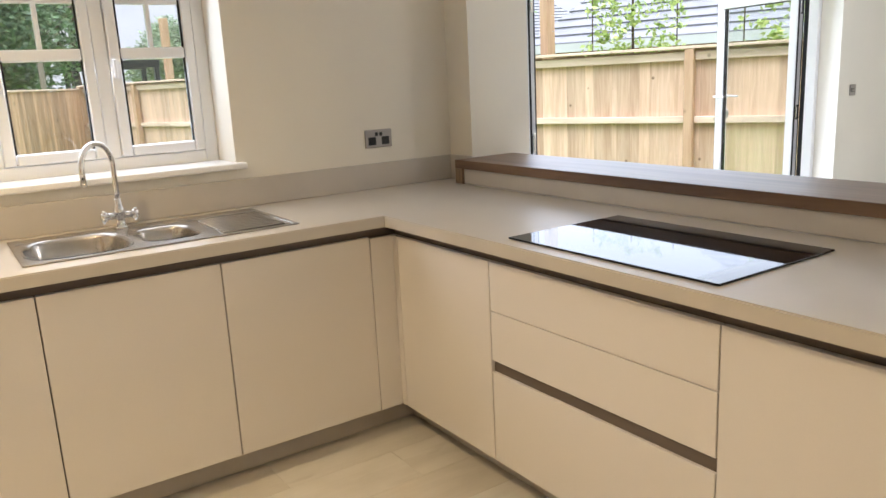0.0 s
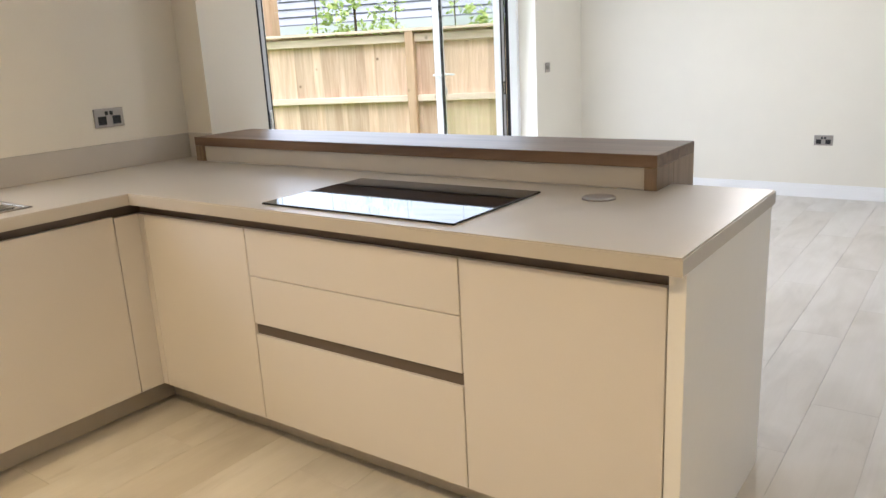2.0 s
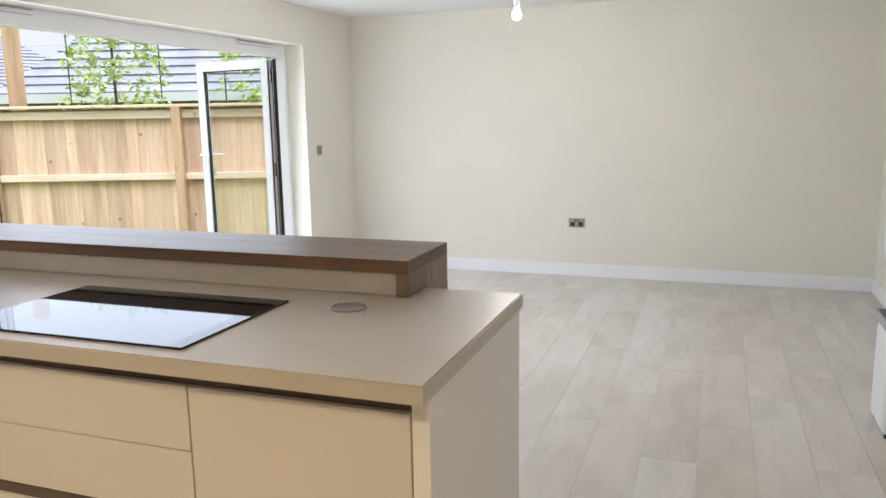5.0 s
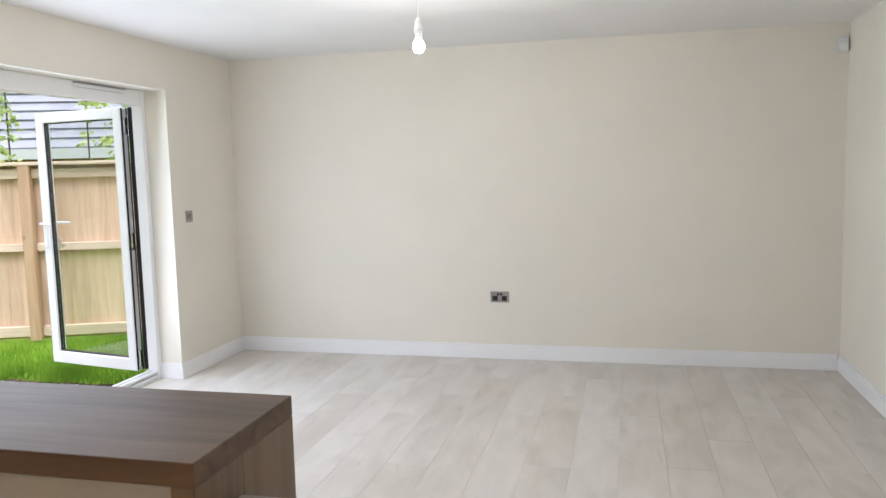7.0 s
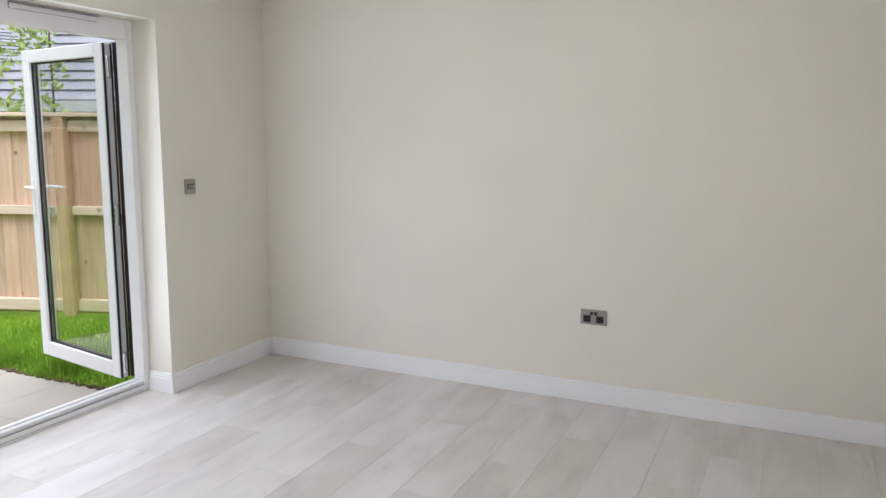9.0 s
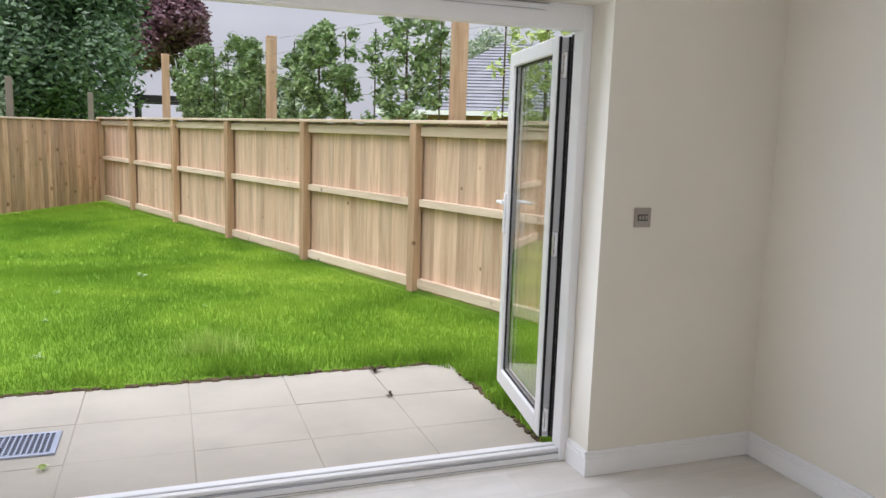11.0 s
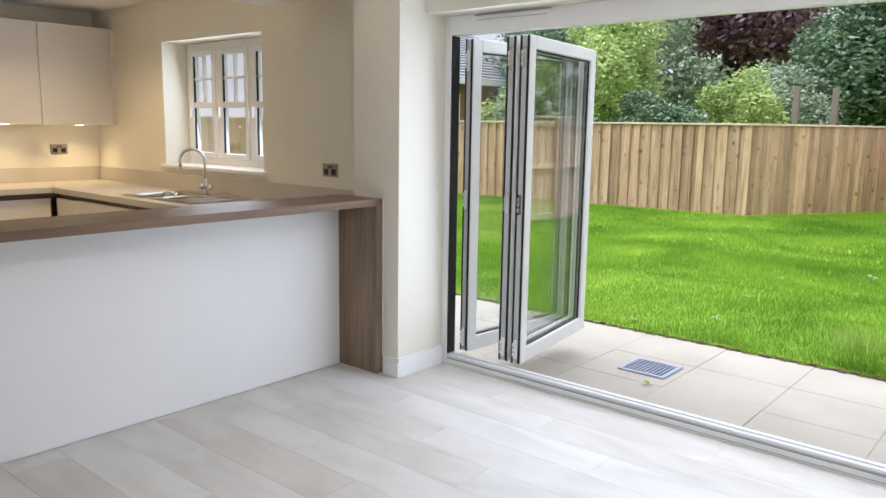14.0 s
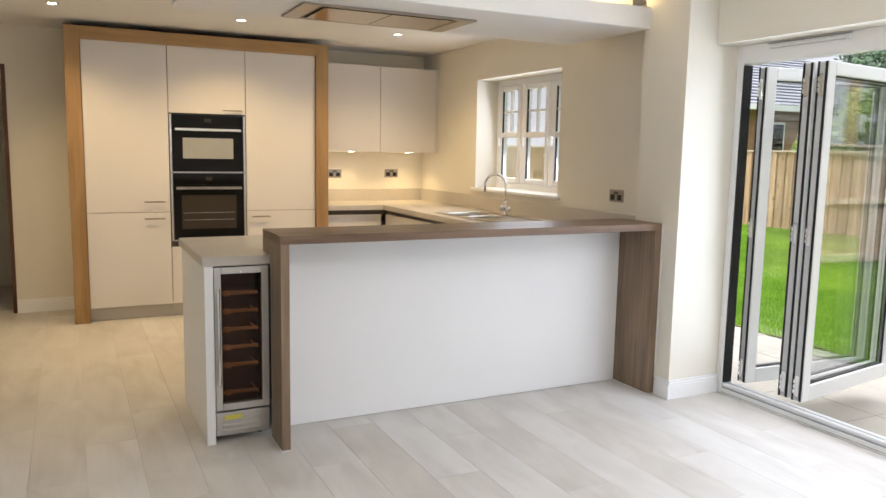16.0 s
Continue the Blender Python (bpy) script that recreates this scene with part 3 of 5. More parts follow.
for a, b in ((0.345, 0.848), (2.746, 3.25)):
    bm = B()
    box(bm, a, b, FY0 - 0.014, FY0 - 0.001, 2.050, 2.078, 0.004)
    box(bm, a + 0.01, b - 0.01, FY0 - 0.020, FY0 - 0.0145, 2.062, 2.068, 0.002)
    vent = part("trickle_vent", bm, M["upvc"], door, "white slotted head vent")
    # shadow lines above and below the vent, put in as grey strips
    bm = B()
    box(bm, a, b, FY0 - 0.015, FY0 - 0.001, 2.0795, 2.0825)
    box(bm, a + 0.02, b - 0.02, FY0 - 0.0165, FY0 - 0.0141, 2.0515, 2.054)
    part("slot", bm, M["plastic_grey"], vent, "thin grey strips drawn as the vent's shadow lines")


def leaf_door(at, to, label, handle, flip=1):
    """A glazed leaf from its inner edge to its outer edge; flip: side of the hinge strip."""
    w = math.hypot(to[0] - at[0], to[1] - at[1])
    rz = math.degrees(math.atan2(to[1] - at[1], to[0] - at[0]))
    ob = thing("folding_door_leaf", (at[0], at[1], 0.066), label, "door", "folding door leaves", rz=rz)
    h, t, s = 1.91, 0.035, 0.075
    for nm, q in (("stile", (0, s, 0, h)), ("stile", (w - s, w, 0, h)), ("rail", (s, w - s, 0, s + 0.015)), ("rail", (s, w - s, h - s, h))):
        bm = B()
        box(bm, q[0], q[1], -t, t, q[2], q[3], 0.006, 2)
        part(nm, bm, M["upvc"], ob, local=True)
    bm = B()
    for q in ((s, s + 0.007, s + 0.015, h - s), (w - s - 0.007, w - s, s + 0.015, h - s), (s, w - s, s + 0.015, s + 0.021), (s, w - s, h - s - 0.006, h - s)):
        box(bm, q[0], q[1], -0.017, 0.017, q[2], q[3])
    part("gasket", bm, M["gasket"], ob, "black rubber glazing seal", local=True)
    bm = B()
    box(bm, s - 0.004, w - s + 0.004, -0.012, 0.012, s + 0.01, h - s + 0.004)
    pane = part("pane", bm, M["glass"], ob, "clear double glazed pane", local=True)
    pane.visible_shadow = False
    # closing edges: grooves with black seals and metal hinges
    for x, sx in ((0.0, -1), (w, 1)):
        for y in (-0.022, 0.022):
            bm = B()
            box(bm, min(x, x + sx * 0.007), max(x, x + sx * 0.007), y - 0.0065, y + 0.0065, 0.004, h - 0.004, 0.0015)
            part("edge_seal", bm, M["gasket"], ob, "black closing edge seal", local=True)
        bm = B()
        box(bm, min(x, x + sx * 0.0065), max(x, x + sx * 0.0065), -0.0145, 0.0145, 0.01, h - 0.01)
        part("edge_strip", bm, M["plastic_light"], ob, "metal lock strip", local=True)
        for z in (0.09, h / 2, h - 0.13):
            bm = B()
            box(bm, min(x + sx * 0.002, x + sx * 0.012), max(x + sx * 0.002, x + sx * 0.012), -0.013, 0.013, z - 0.06, z + 0.06, 0.002)
            for dz in (-0.03, 0.0, 0.03):
                tube(bm, (x + sx * 0.012, 0.012, z + dz - 0.012), (x + sx * 0.012, 0.012, z + dz + 0.012), 0.007, n=10)
            part("hinge", bm, M["chrome"], ob, "bright metal hinge", local=True)
    if handle:
        for sy in (-1, 1):
            bm = B()
            x = w - 0.04
            box(bm, x - 0.014, x + 0.014, sy * t, sy * (t + 0.012), 0.90, 1.13, 0.004)
            tube(bm, (x, sy * (t + 0.008), 1.08), (x, sy * (t + 0.05), 1.08), 0.009, n=12)
            tube(bm, (x + 0.008, sy * (t + 0.048), 1.08), (x - 0.11, sy * (t + 0.048), 1.078), 0.009, 0.008, n=12)
            part("handle", bm, M["upvc"], ob, "white lever handle", local=True)
        bm = B()
        tube(bm, (w - 0.04, -t - 0.010, 0.945), (w - 0.04, -t - 0.022, 0.945), 0.009, n=12)
        box(bm, w - 0.042, w - 0.038, -t - 0.05, -t - 0.02, 0.935, 0.955, 0.001)
        box(bm, w - 0.05, w - 0.046, -t - 0.046, -t - 0.03, 0.885, 0.945, 0.001)
        box(bm, w - 0.036, w - 0.032, -t - 0.044, -t - 0.03, 0.875, 0.94, 0.001)
        part("key", bm, M["steel"], ob, "keys hanging in the lock", local=True)
    return ob


leaf_door((0.20, 0.30), (0.285, 1.31), "white framed folding door leaf, open against the jamb", False)
leaf_door((0.505, 0.30), (0.36, 1.31), "white framed folding door leaf in the middle of the stack", False)
leaf_door((0.597, 0.30), (0.443, 1.305), "white framed folding door leaf folded back beside another", False)
leaf_door((3.42, 0.31), (3.578, 1.165), "white framed door leaf with lever handle, standing open", True)

# ---- kitchen: worktops ----
WT, WB = 0.93, 0.887
PX, PF = -1.065, -1.008        # peninsula worktop edge, cabinet fronts
NY, NF = -0.737, -0.692        # north worktop edge, cabinet fronts
WX, WF = -3.205, -3.255        # west worktop edge, cabinet fronts
PY = -2.842
bm = B()
HX, HY, HE = (-2.275, -1.39), (-0.618, -0.21), -1.8498   # cut for the sink, joined to the back edge by a hairline
poly = [(XW + 0.001, NW - 0.001), (-1.85, NW - 0.001), (-1.85, HY[1]), (HX[0], HY[1]), (HX[0], HY[0]), (-1.66, HY[0]), (-1.66, HY[1]), (HE, HY[1]), (HE, NW - 0.001), (-0.251, NW - 0.001), (-0.251, -0.219), (-0.3465, -0.219), (-0.3465, -2.478), (-0.2065, -2.478), (-0.2065, -2.524), (-0.2065, PY), (PX, PY), (PX, NY), (WX, NY), (WX, -1.266), (XW + 0.001, -1.266)]
# plan outline raised to a slab with eased edges
vs = [bm.verts.new((x, y, WB)) for x, y in poly]
face = bm.faces.new(vs)
up = bmesh.ops.extrude_face_region(bm, geom=[face])
bmesh.ops.translate(bm, vec=(0, 0, WT - WB), verts=[g for g in up["geom"] if isinstance(g, bmesh.types.BMVert)])
bmesh.ops.bevel(bm, geom=[e for e in bm.edges if abs(e.verts[0].co.z - e.verts[1].co.z) < 1e-5 and e.verts[0].co.z > 0.92], offset=0.004, segments=2, affect="EDGES")
top = thing("worktop", (-1.0, -1.0, WB), "stone beige laminate worktop running round the kitchen", "worktop")
part("slab", bm, M["worktop"], top)
bm = B()
box(bm, XW + 0.02, -0.26, NW - 0.018, NW - 0.001, WT + 0.0005, 1.052, 0.002)
box(bm, XW + 0.001, XW + 0.018, -1.266, NW - 0.019, WT + 0.0005, 1.052, 0.002)
box(bm, -0.268, -0.2505, -0.2185, NW - 0.019, WT + 0.0005, 1.052, 0.002)
part("upstand", bm, M["worktop"], top, "low matching upstand along the wall")


def cabinet(name, at, label, group):
    return thing(name, at, label, "cabinet", group)


def front_y(ob, x0, x1, z0, z1, y=NF, name="door"):
    bm = B()
    box(bm, x0 + 0.0022, x1 - 0.0022, y, y + 0.019, z0, z1, 0.0015)
    return part(name, bm, M["front"], ob)


def front_x(ob, y0, y1, z0, z1, x=PF, name="door", d=1):
    bm = B()
    box(bm, x, x + d * 0.019, y0 + 0.0022, y1 - 0.0022, z0, z1, 0.0015)
    return part(name, bm, M["front"], ob)


PL = 0.122
base = "base units"
# north run, under the sink
for x0, x1 in ((-1.70, -1.112), (-2.278, -1.70), (-2.866, -2.278)):
    c = cabinet("base_cabinet", ((x0 + x1) / 2, -0.35, 0), "cream handleless base cabinet under the sink worktop", base)
    bm = B()
    box(bm, x0 + 0.001, x1 - 0.001, NF + 0.021, NW - 0.05, PL, 0.70)
    box(bm, x0 + 0.001, x1 - 0.001, NF + 0.021, NF + 0.035, 0.70, 0.838)
    # carcass painted dark so the gaps between doors look shaded
    part("carcass", bm, M["channel_gap_shade"], c)
    front_y(c, x0, x1, PL, 0.847)
    bm = B()
    box(bm, x0, x1, NF + 0.022, NF + 0.034, 0.8395, WB - 0.001)
    part("finger_rail", bm, M["channel_gap_shade"], c, "dark bronze recessed finger rail")
# corner posts
c = cabinet("corner_post", (-1.05, NF, 0), "cream corner filler between two cabinet runs", base)
bm = B()
box(bm, -1.111, PF - 0.0005, NF, NF + 0.019, PL, 0.84, 0.0015)
box(bm, PF, PF + 0.019, -0.72, NF + 0.019, PL, 0.84, 0.0015)
part("filler", bm, M["front"], c)
bm = B()
box(bm, -1.112, PF + 0.034, NF + 0.022, NF + 0.034, 0.8395, WB - 0.001)
box(bm, PF + 0.022, PF + 0.034, -0.722, NF + 0.021, 0.8395, WB - 0.001)
part("finger_rail", bm, M["channel_gap_shade"], c, "dark bronze recessed finger rail")
# west run
for y0, y1 in ((-1.264, -0.735),):
    c = cabinet("base_cabinet", (-3.5, (y0 + y1) / 2, 0), "cream handleless base cabinet beside the tall units", base)
    bm = B()
    box(bm, XW + 0.05, WF - 0.021, y0, y1, PL, 0.838)
    # dark carcass colour stands for shade in the door gaps
    part("carcass", bm, M["channel_gap_shade"], c)
    front_x(c, y0, y1, PL, 0.84, WF, d=-1)
    bm = B()
    box(bm, WF - 0.034, WF - 0.022, y0, NF + 0.034, 0.8395, WB - 0.001)
    part("finger_rail", bm, M["channel_gap_shade"], c, "dark bronze recessed finger rail")
c = cabinet("base_cabinet", (-3.0, -0.35, 0), "cream corner base cabinet under the worktop", base)
bm = B()
box(bm, WF - 0.019, -2.868, NF + 0.021, NW - 0.05, PL, 0.838)
# dark carcass again for the shade at the door edges
part("carcass", bm, M["channel_gap_shade"], c)
front_y(c, WF, -2.866, PL, 0.84)
bm = B()
box(bm, WF - 0.034, -2.866, NF + 0.022, NF + 0.034, 0.8395, WB - 0.001)
part("finger_rail", bm, M["channel_gap_shade"], c, "dark bronze recessed finger rail")
# peninsula
BX = -0.36
for y0, y1, kind_of in ((-1.31, -0.722, "door"), (-2.2, -1.31, "drawers"), (-2.79, -2.2, "door")):
    c = cabinet("drawer_cabinet" if kind_of == "drawers" else "base_cabinet", (-0.7, (y0 + y1) / 2, 0),
                "cream three drawer pan cabinet under the hob" if kind_of == "drawers" else "cream handleless peninsula base cabinet", base)
    bm = B()
    box(bm, PF + 0.021, BX - 0.08, y0 + 0.001, y1 - 0.001, PL, 0.838)
    # dark carcass colour for the shade between peninsula fronts
    part("carcass", bm, M["channel_gap_shade"], c)
    if kind_of == "door":
        front_x(c, y0, y1, PL, 0.84)
    else:
        for z0, z1 in ((0.671, 0.84), (0.494, 0.668), (PL, 0.452)):
            front_x(c, y0, y1, z0, z1, name="drawer_front")
        bm = B()
        box(bm, PF + 0.012, PF + 0.0205, y0, y1, 0.445, 0.50)
        part("finger_rail", bm, M["channel_gap_shade"], c, "dark bronze recessed finger rail")
    bm = B()
    box(bm, PF + 0.022, PF + 0.034, y0, y1, 0.8395, WB - 0.001)
    part("finger_rail", bm, M["channel_gap_shade"], c, "dark bronze recessed finger rail")
ep = thing("end_panel", (-0.6, -2.815, 0), "cream full height end panel of the peninsula", "end panel")
bm = B()
box(bm, PF, -0.216, -2.834, -2.792, 0.0, WB - 0.001, 0.0015)
part("panel", bm, M["panel_white"], ep)
# plinths
pl = thing("plinth", (-1.0, -0.7, 0), "cream recessed plinth below the base cabinets", "plinth")
for q in ((WF, PF + 0.125, NF + 0.11, NF + 0.125), (PF + 0.11, PF + 0.125, -2.79, NF + 0.109), (WF - 0.125, WF - 0.11, -1.264, NF + 0.109)):
    bm = B()
    box(bm, q[0], q[1], q[2], q[3], 0.002, PL - 0.002, 0.001)
    part("plinth_board", bm, M["worktop"], pl)

# ---- sink and tap ----
SX0, SX1, SY0, SY1 = -2.292, -1.37, -0.635, -0.135


def rim_ring(bm, cx, cy, rx, ry, z, n=40, p=3.2):
    out = []
    for k in range(n):
        a = k * math.tau / n
        ca, sa = math.cos(a), math.sin(a)
        out.append(bm.verts.new((cx + rx * math.copysign(abs(ca) ** (2 / p), ca), cy + ry * math.copysign(abs(sa) ** (2 / p), sa), z)))
    return out


def bowl(bm, cx, cy, rx, ry, z, depth):
    rows = [rim_ring(bm, cx, cy, rx * k, ry * k, z - d) for k, d in ((1.06, -0.002), (1.0, 0.0), (0.97, 0.012), (0.93, depth * 0.55), (0.86, depth * 0.93), (0.72, depth), (0.12, depth + 0.004))]
    for a, b in zip(rows, rows[1:]):
        for k in range(len(a)):
            bm.faces.new((a[k], a[(k + 1) % len(a)], b[(k + 1) % len(a)], b[k]))
    bm.faces.new(rows[-1])


sink = thing("sink", (-1.83, -0.385, WT), "stainless steel one and a half bowl sink with drainer", "sink")
# deck with two openings, built as a grid of strips
bm = B()
b1, b2 = (-2.10, -0.405, 0.165, 0.185), (-1.80, -0.42, 0.10, 0.135)
box(bm, SX0, SX1, SY1 - 0.085, SY1, WT + 0.0005, WT + 0.006, 0.002)
box(bm, SX0, SX1, SY0, SY0 + 0.02, WT + 0.0005, WT + 0.006, 0.002)
box(bm, SX0, SX0 + 0.02, SY0 + 0.02, SY1 - 0.085, WT + 0.0005, WT + 0.006, 0.002)
box(bm, SX1 - 0.02, SX1, SY0 + 0.02, SY1 - 0.085, WT + 0.0005, WT + 0.006, 0.002)
part("rim", bm, M["steel_x"], sink)
for cx, cy, rx, ry, dp in ((*b1, 0.16), (*b2, 0.12)):
    bm = B()
    bowl(bm, cx, cy, rx, ry, WT + 0.004, dp)
    part("bowl", bm, M["steel_x"], sink, "deep pressed bowl", smooth=True)
    bm = B()
    lathe(bm, [(0.04, 0), (0.04, 0.003), (0.012, 0.004), (0.01, 0.001)], 24, (cx, cy, WT - dp + 0.001))
    part("waste", bm, M["chrome"], sink, "round chrome waste")
# flat deck round the bowls: a sheet whose inner edges follow them
bm = B()
for (cx, cy, rx, ry), (fx0, fx1) in ((b1, (SX0 + 0.018, -1.925)), (b2, (-1.925, -1.675))):
    ring = rim_ring(bm, cx, cy, rx * 1.03, ry * 1.03, WT + 0.0045)
    frame_v = []
    for v in ring:
        dx, dy = v.co.x - cx, v.co.y - cy
        y0, y1 = SY0 + 0.018, SY1 - 0.083
        k = min((fx1 - cx) / dx if dx > 1e-6 else 1e9, (fx0 - cx) / dx if dx < -1e-6 else 1e9, (y1 - cy) / dy if dy > 1e-6 else 1e9, (y0 - cy) / dy if dy < -1e-6 else 1e9)
        frame_v.append(bm.verts.new((cx + dx * k, cy + dy * k, WT + 0.0045)))
    for k in range(len(ring)):
        j = (k + 1) % len(ring)
        bm.faces.new((ring[k], ring[j], frame_v[j], frame_v[k]))
part("deck", bm, M["steel_x"], sink)
bm = B()
box(bm, -1.675, SX1 - 0.018, SY0 + 0.018, SY1 - 0.083, WT + 0.0005, WT + 0.003)
drainer = part("drainer", bm, M["steel_x"], sink, "ribbed drainer board")
for k in range(9):
    bm = B()
    y = SY0 + 0.055 + k * 0.037
    box(bm, -1.645, SX1 - 0.04, y - 0.009, y + 0.009, WT + 0.001, WT + 0.0095, 0.004, 2)
    part("rib", bm, M["steel_x"], drainer)
tap = thing("mixer_tap", (-1.905, -0.175, WT + 0.006), "chrome mixer tap with tall curved spout on the sink", "tap")
bm = B()
lathe(bm, [(0.027, 0), (0.027, 0.006), (0.019, 0.012), (0.017, 0.04), (0.022, 0.052), (0.022, 0.075), (0.016, 0.085), (0.013, 0.11), (0.011, 0.115)], 24, (-1.905, -0.175, WT + 0.006))
part("body", bm, M["chrome"], tap, smooth=True)
pts = [(-1.905, -0.175, WT + 0.11)]
pts += [(-1.905, -0.175, WT + 0.11 + 0.03 * k) for k in range(1, 6)]
for k in range(1, 17):
    a = math.pi * k / 16
    pts.append((-1.905 - 0.064 * (1 - math.cos(a)), -0.175 - 0.062 * (1 - math.cos(a)), WT + 0.25 + 0.085 * math.sin(a)))
pts.append((pts[-1][0], pts[-1][1], pts[-1][2] - 0.06))
bm = B()
sweep(bm, pts, 0.0105, 14)
part("spout", bm, M["chrome"], tap, smooth=True)
for sx in (-1, 1):
    bm = B()
    tube(bm, (-1.905 + sx * 0.015, -0.175, WT + 0.055), (-1.905 + sx * 0.045, -0.175, WT + 0.055), 0.013, n=16)
    tube(bm, (-1.905 + sx * 0.045, -0.175, WT + 0.055), (-1.905 + sx * 0.068, -0.175, WT + 0.055), 0.019, 0.017, n=16)
    for a in range(4):
        ca, sa = math.cos(a * math.pi / 2 + 0.4), math.sin(a * math.pi / 2 + 0.4)
        tube(bm, (-1.905 + sx * 0.057, -0.175, WT + 0.055), (-1.905 + sx * 0.057, -0.175 + 0.026 * ca, WT + 0.055 + 0.026 * sa), 0.007, n=10)
    part("tap_head", bm, M["chrome"], tap, "chrome crosshead", smooth=True)

# ---- hob, pop-up socket ----
hob = thing("hob", (-0.757, -1.805, WT), "black glass induction hob set in the worktop", "hob")
bm = B()
box(bm, -1.006, -0.508, -2.192, -1.416, WT + 0.0005, WT + 0.0065, 0.002)
part("glass", bm, M["hob"], hob)
pop = thing("popup_socket", (-0.522, -2.40, WT), "round brushed steel pop-up socket cap in the worktop", "socket")
bm = B()
lathe(bm, [(0.052, 0), (0.052, 0.004), (0.047, 0.006), (0.046, 0.003)], 40, (-0.522, -2.40, WT + 0.0003))
part("ring", bm, M["plate"], pop, smooth=False)
bm = B()
lathe(bm, [(0.0445, 0.001), (0.0445, 0.005), (0.042, 0.0065)], 40, (-0.522, -2.40, WT + 0.0003))
part("cap", bm, M["plate"], pop)

# ---- breakfast bar ----
BT, BU = 1.045, 1.004
bar = thing("breakfast_bar", (-0.2, -1.4, 0), "walnut laminate raised breakfast bar with end legs and white panel", "breakfast bar")
bm = B()
box(bm, -0.36, 0.0, -2.522, -0.219, BU, BT, 0.0015)
part("top", bm, M["bar"], bar)
for y0, y1 in ((-2.522, -2.48), (-0.2725, -0.22)):
    bm = B()
    xl = -0.2055 if y0 < -1 else -0.3455
    box(bm, xl, 0.0, y0, y1, 0.004, BU - 0.0005, 0.0015)
    box(bm, -0.36, xl - 0.0005, y0, y1, WT + 0.0008, BU - 0.0005, 0.0015)
    # lit tone of the laminate is in the upright's colour
    part("end_leg", bm, M["bar_leg_lit"], bar, "walnut laminate upright")
bm = B()
box(bm, -0.34, -0.322, -2.479, -0.274, 0.003, BU - 0.001, 0.001)
part("front_panel", bm, M["panel_white"], bar, "plain white panel under the overhang")
bm = B()
box(bm, -0.346, -0.3405, -2.479, -0.274, WT + 0.0008, BU - 0.001, 0.001)
part("back_upstand", bm, M["worktop"], bar, "beige upstand below the bar top")
for q in ((-0.206, 0.004, -2.5255, -2.4775, 0.001, 0.0045), (-0.322, 0.004, -0.276, -0.219, 0.001, 0.0045), (0.0, 0.006, -0.2265, -0.219, 0.1, BT)):
    bm = B()
    box(bm, *q)
    part("sealant", bm, M["trim"], bar, "thin white sealant line")

# ---- wine cooler ----
wc = thing("wine_cooler", (-0.5, -2.66, 0), "narrow stainless steel wine cooler with glass door and wooden shelves", "wine cooler")
CY0, CY1, CX = -2.789, -2.528, -0.222
bm = B()
box(bm, -0.62, CX - 0.05, CY0, CY0 + 0.02, 0.11, 0.885)
box(bm, -0.62, CX - 0.05, CY1 - 0.02, CY1, 0.11, 0.885)
box(bm, -0.62, -0.60, CY0 + 0.02, CY1 - 0.02, 0.11, 0.885)
box(bm, -0.60, CX - 0.05, CY0 + 0.02, CY1 - 0.02, 0.11, 0.13)
box(bm, -0.60, CX - 0.05, CY0 + 0.02, CY1 - 0.02, 0.865, 0.885)
part("case", bm, M["cooler_lining"], wc)
bm = B()
t = 0.034
for q in ((CY0, CY0 + t, 0.165, 0.878), (CY1 - t, CY1, 0.165, 0.878), (CY0 + t, CY1 - t, 0.165, 0.165 + t), (CY0 + t, CY1 - t, 0.878 - t, 0.878)):
    box(bm, CX - 0.04, CX, q[0] + 0.0005, q[1] - 0.0005, q[2], q[3], 0.002)
frm = part("door_frame", bm, M["steel"], wc, "brushed steel door frame")
bm = B()
box(bm, CX - 0.012, CX - 0.008, CY0 + t - 0.003, CY1 - t + 0.003, 0.165 + t - 0.003, 0.878 - t + 0.003)
part("door_glass", bm, M["cooler_glass"], wc, "dark tinted glass").visible_shadow = False
bm = B()
tube(bm, (CX + 0.025, CY0 + 0.017, 0.30), (CX + 0.025, CY0 + 0.017, 0.78), 0.0065, n=14)
for z in (0.33, 0.75):
    tube(bm, (CX, CY0 + 0.017, z), (CX + 0.025, CY0 + 0.017, z), 0.005, n=10)
part("door_handle", bm, M["chrome"], wc, "slim bar handle")
for z in (0.236, 0.376, 0.466, 0.557, 0.648, 0.738):
    bm = B()
    for dy in (CY0 + 0.045, CY1 - 0.045):
        box(bm, -0.58, CX - 0.06, dy - 0.004, dy + 0.004, z - 0.012, z - 0.007)
    box(bm, CX - 0.075, CX - 0.058, CY0 + 0.05, CY1 - 0.04, z - 0.008, z + 0.008, 0.003)
    box(bm, CX - 0.078, CX - 0.052, CY0 + 0.058, CY0 + 0.084, z - 0.015, z + 0.013, 0.004)
    part("shelf", bm, M["shelf_wood"], wc, "beech bottle shelf")
bm = B()
box(bm, CX - 0.05, CX - 0.006, CY0 + 0.001, CY1 - 0.001, 0.035, 0.155, 0.003)
for z in (0.06, 0.085, 0.11):
    box(bm, CX - 0.007, CX - 0.001, CY0 + 0.03, CY1 - 0.05, z - 0.006, z + 0.006, 0.002)
base_p = part("base_grille", bm, M["steel"], wc, "pressed steel kick grille")
bm = B()
box(bm, CX - 0.006, CX - 0.0005, CY0 + 0.04, CY0 + 0.125, 0.118, 0.138)
part("sticker", bm, M["label_yellow"], base_p, "yellow warning sticker")
bm = B()
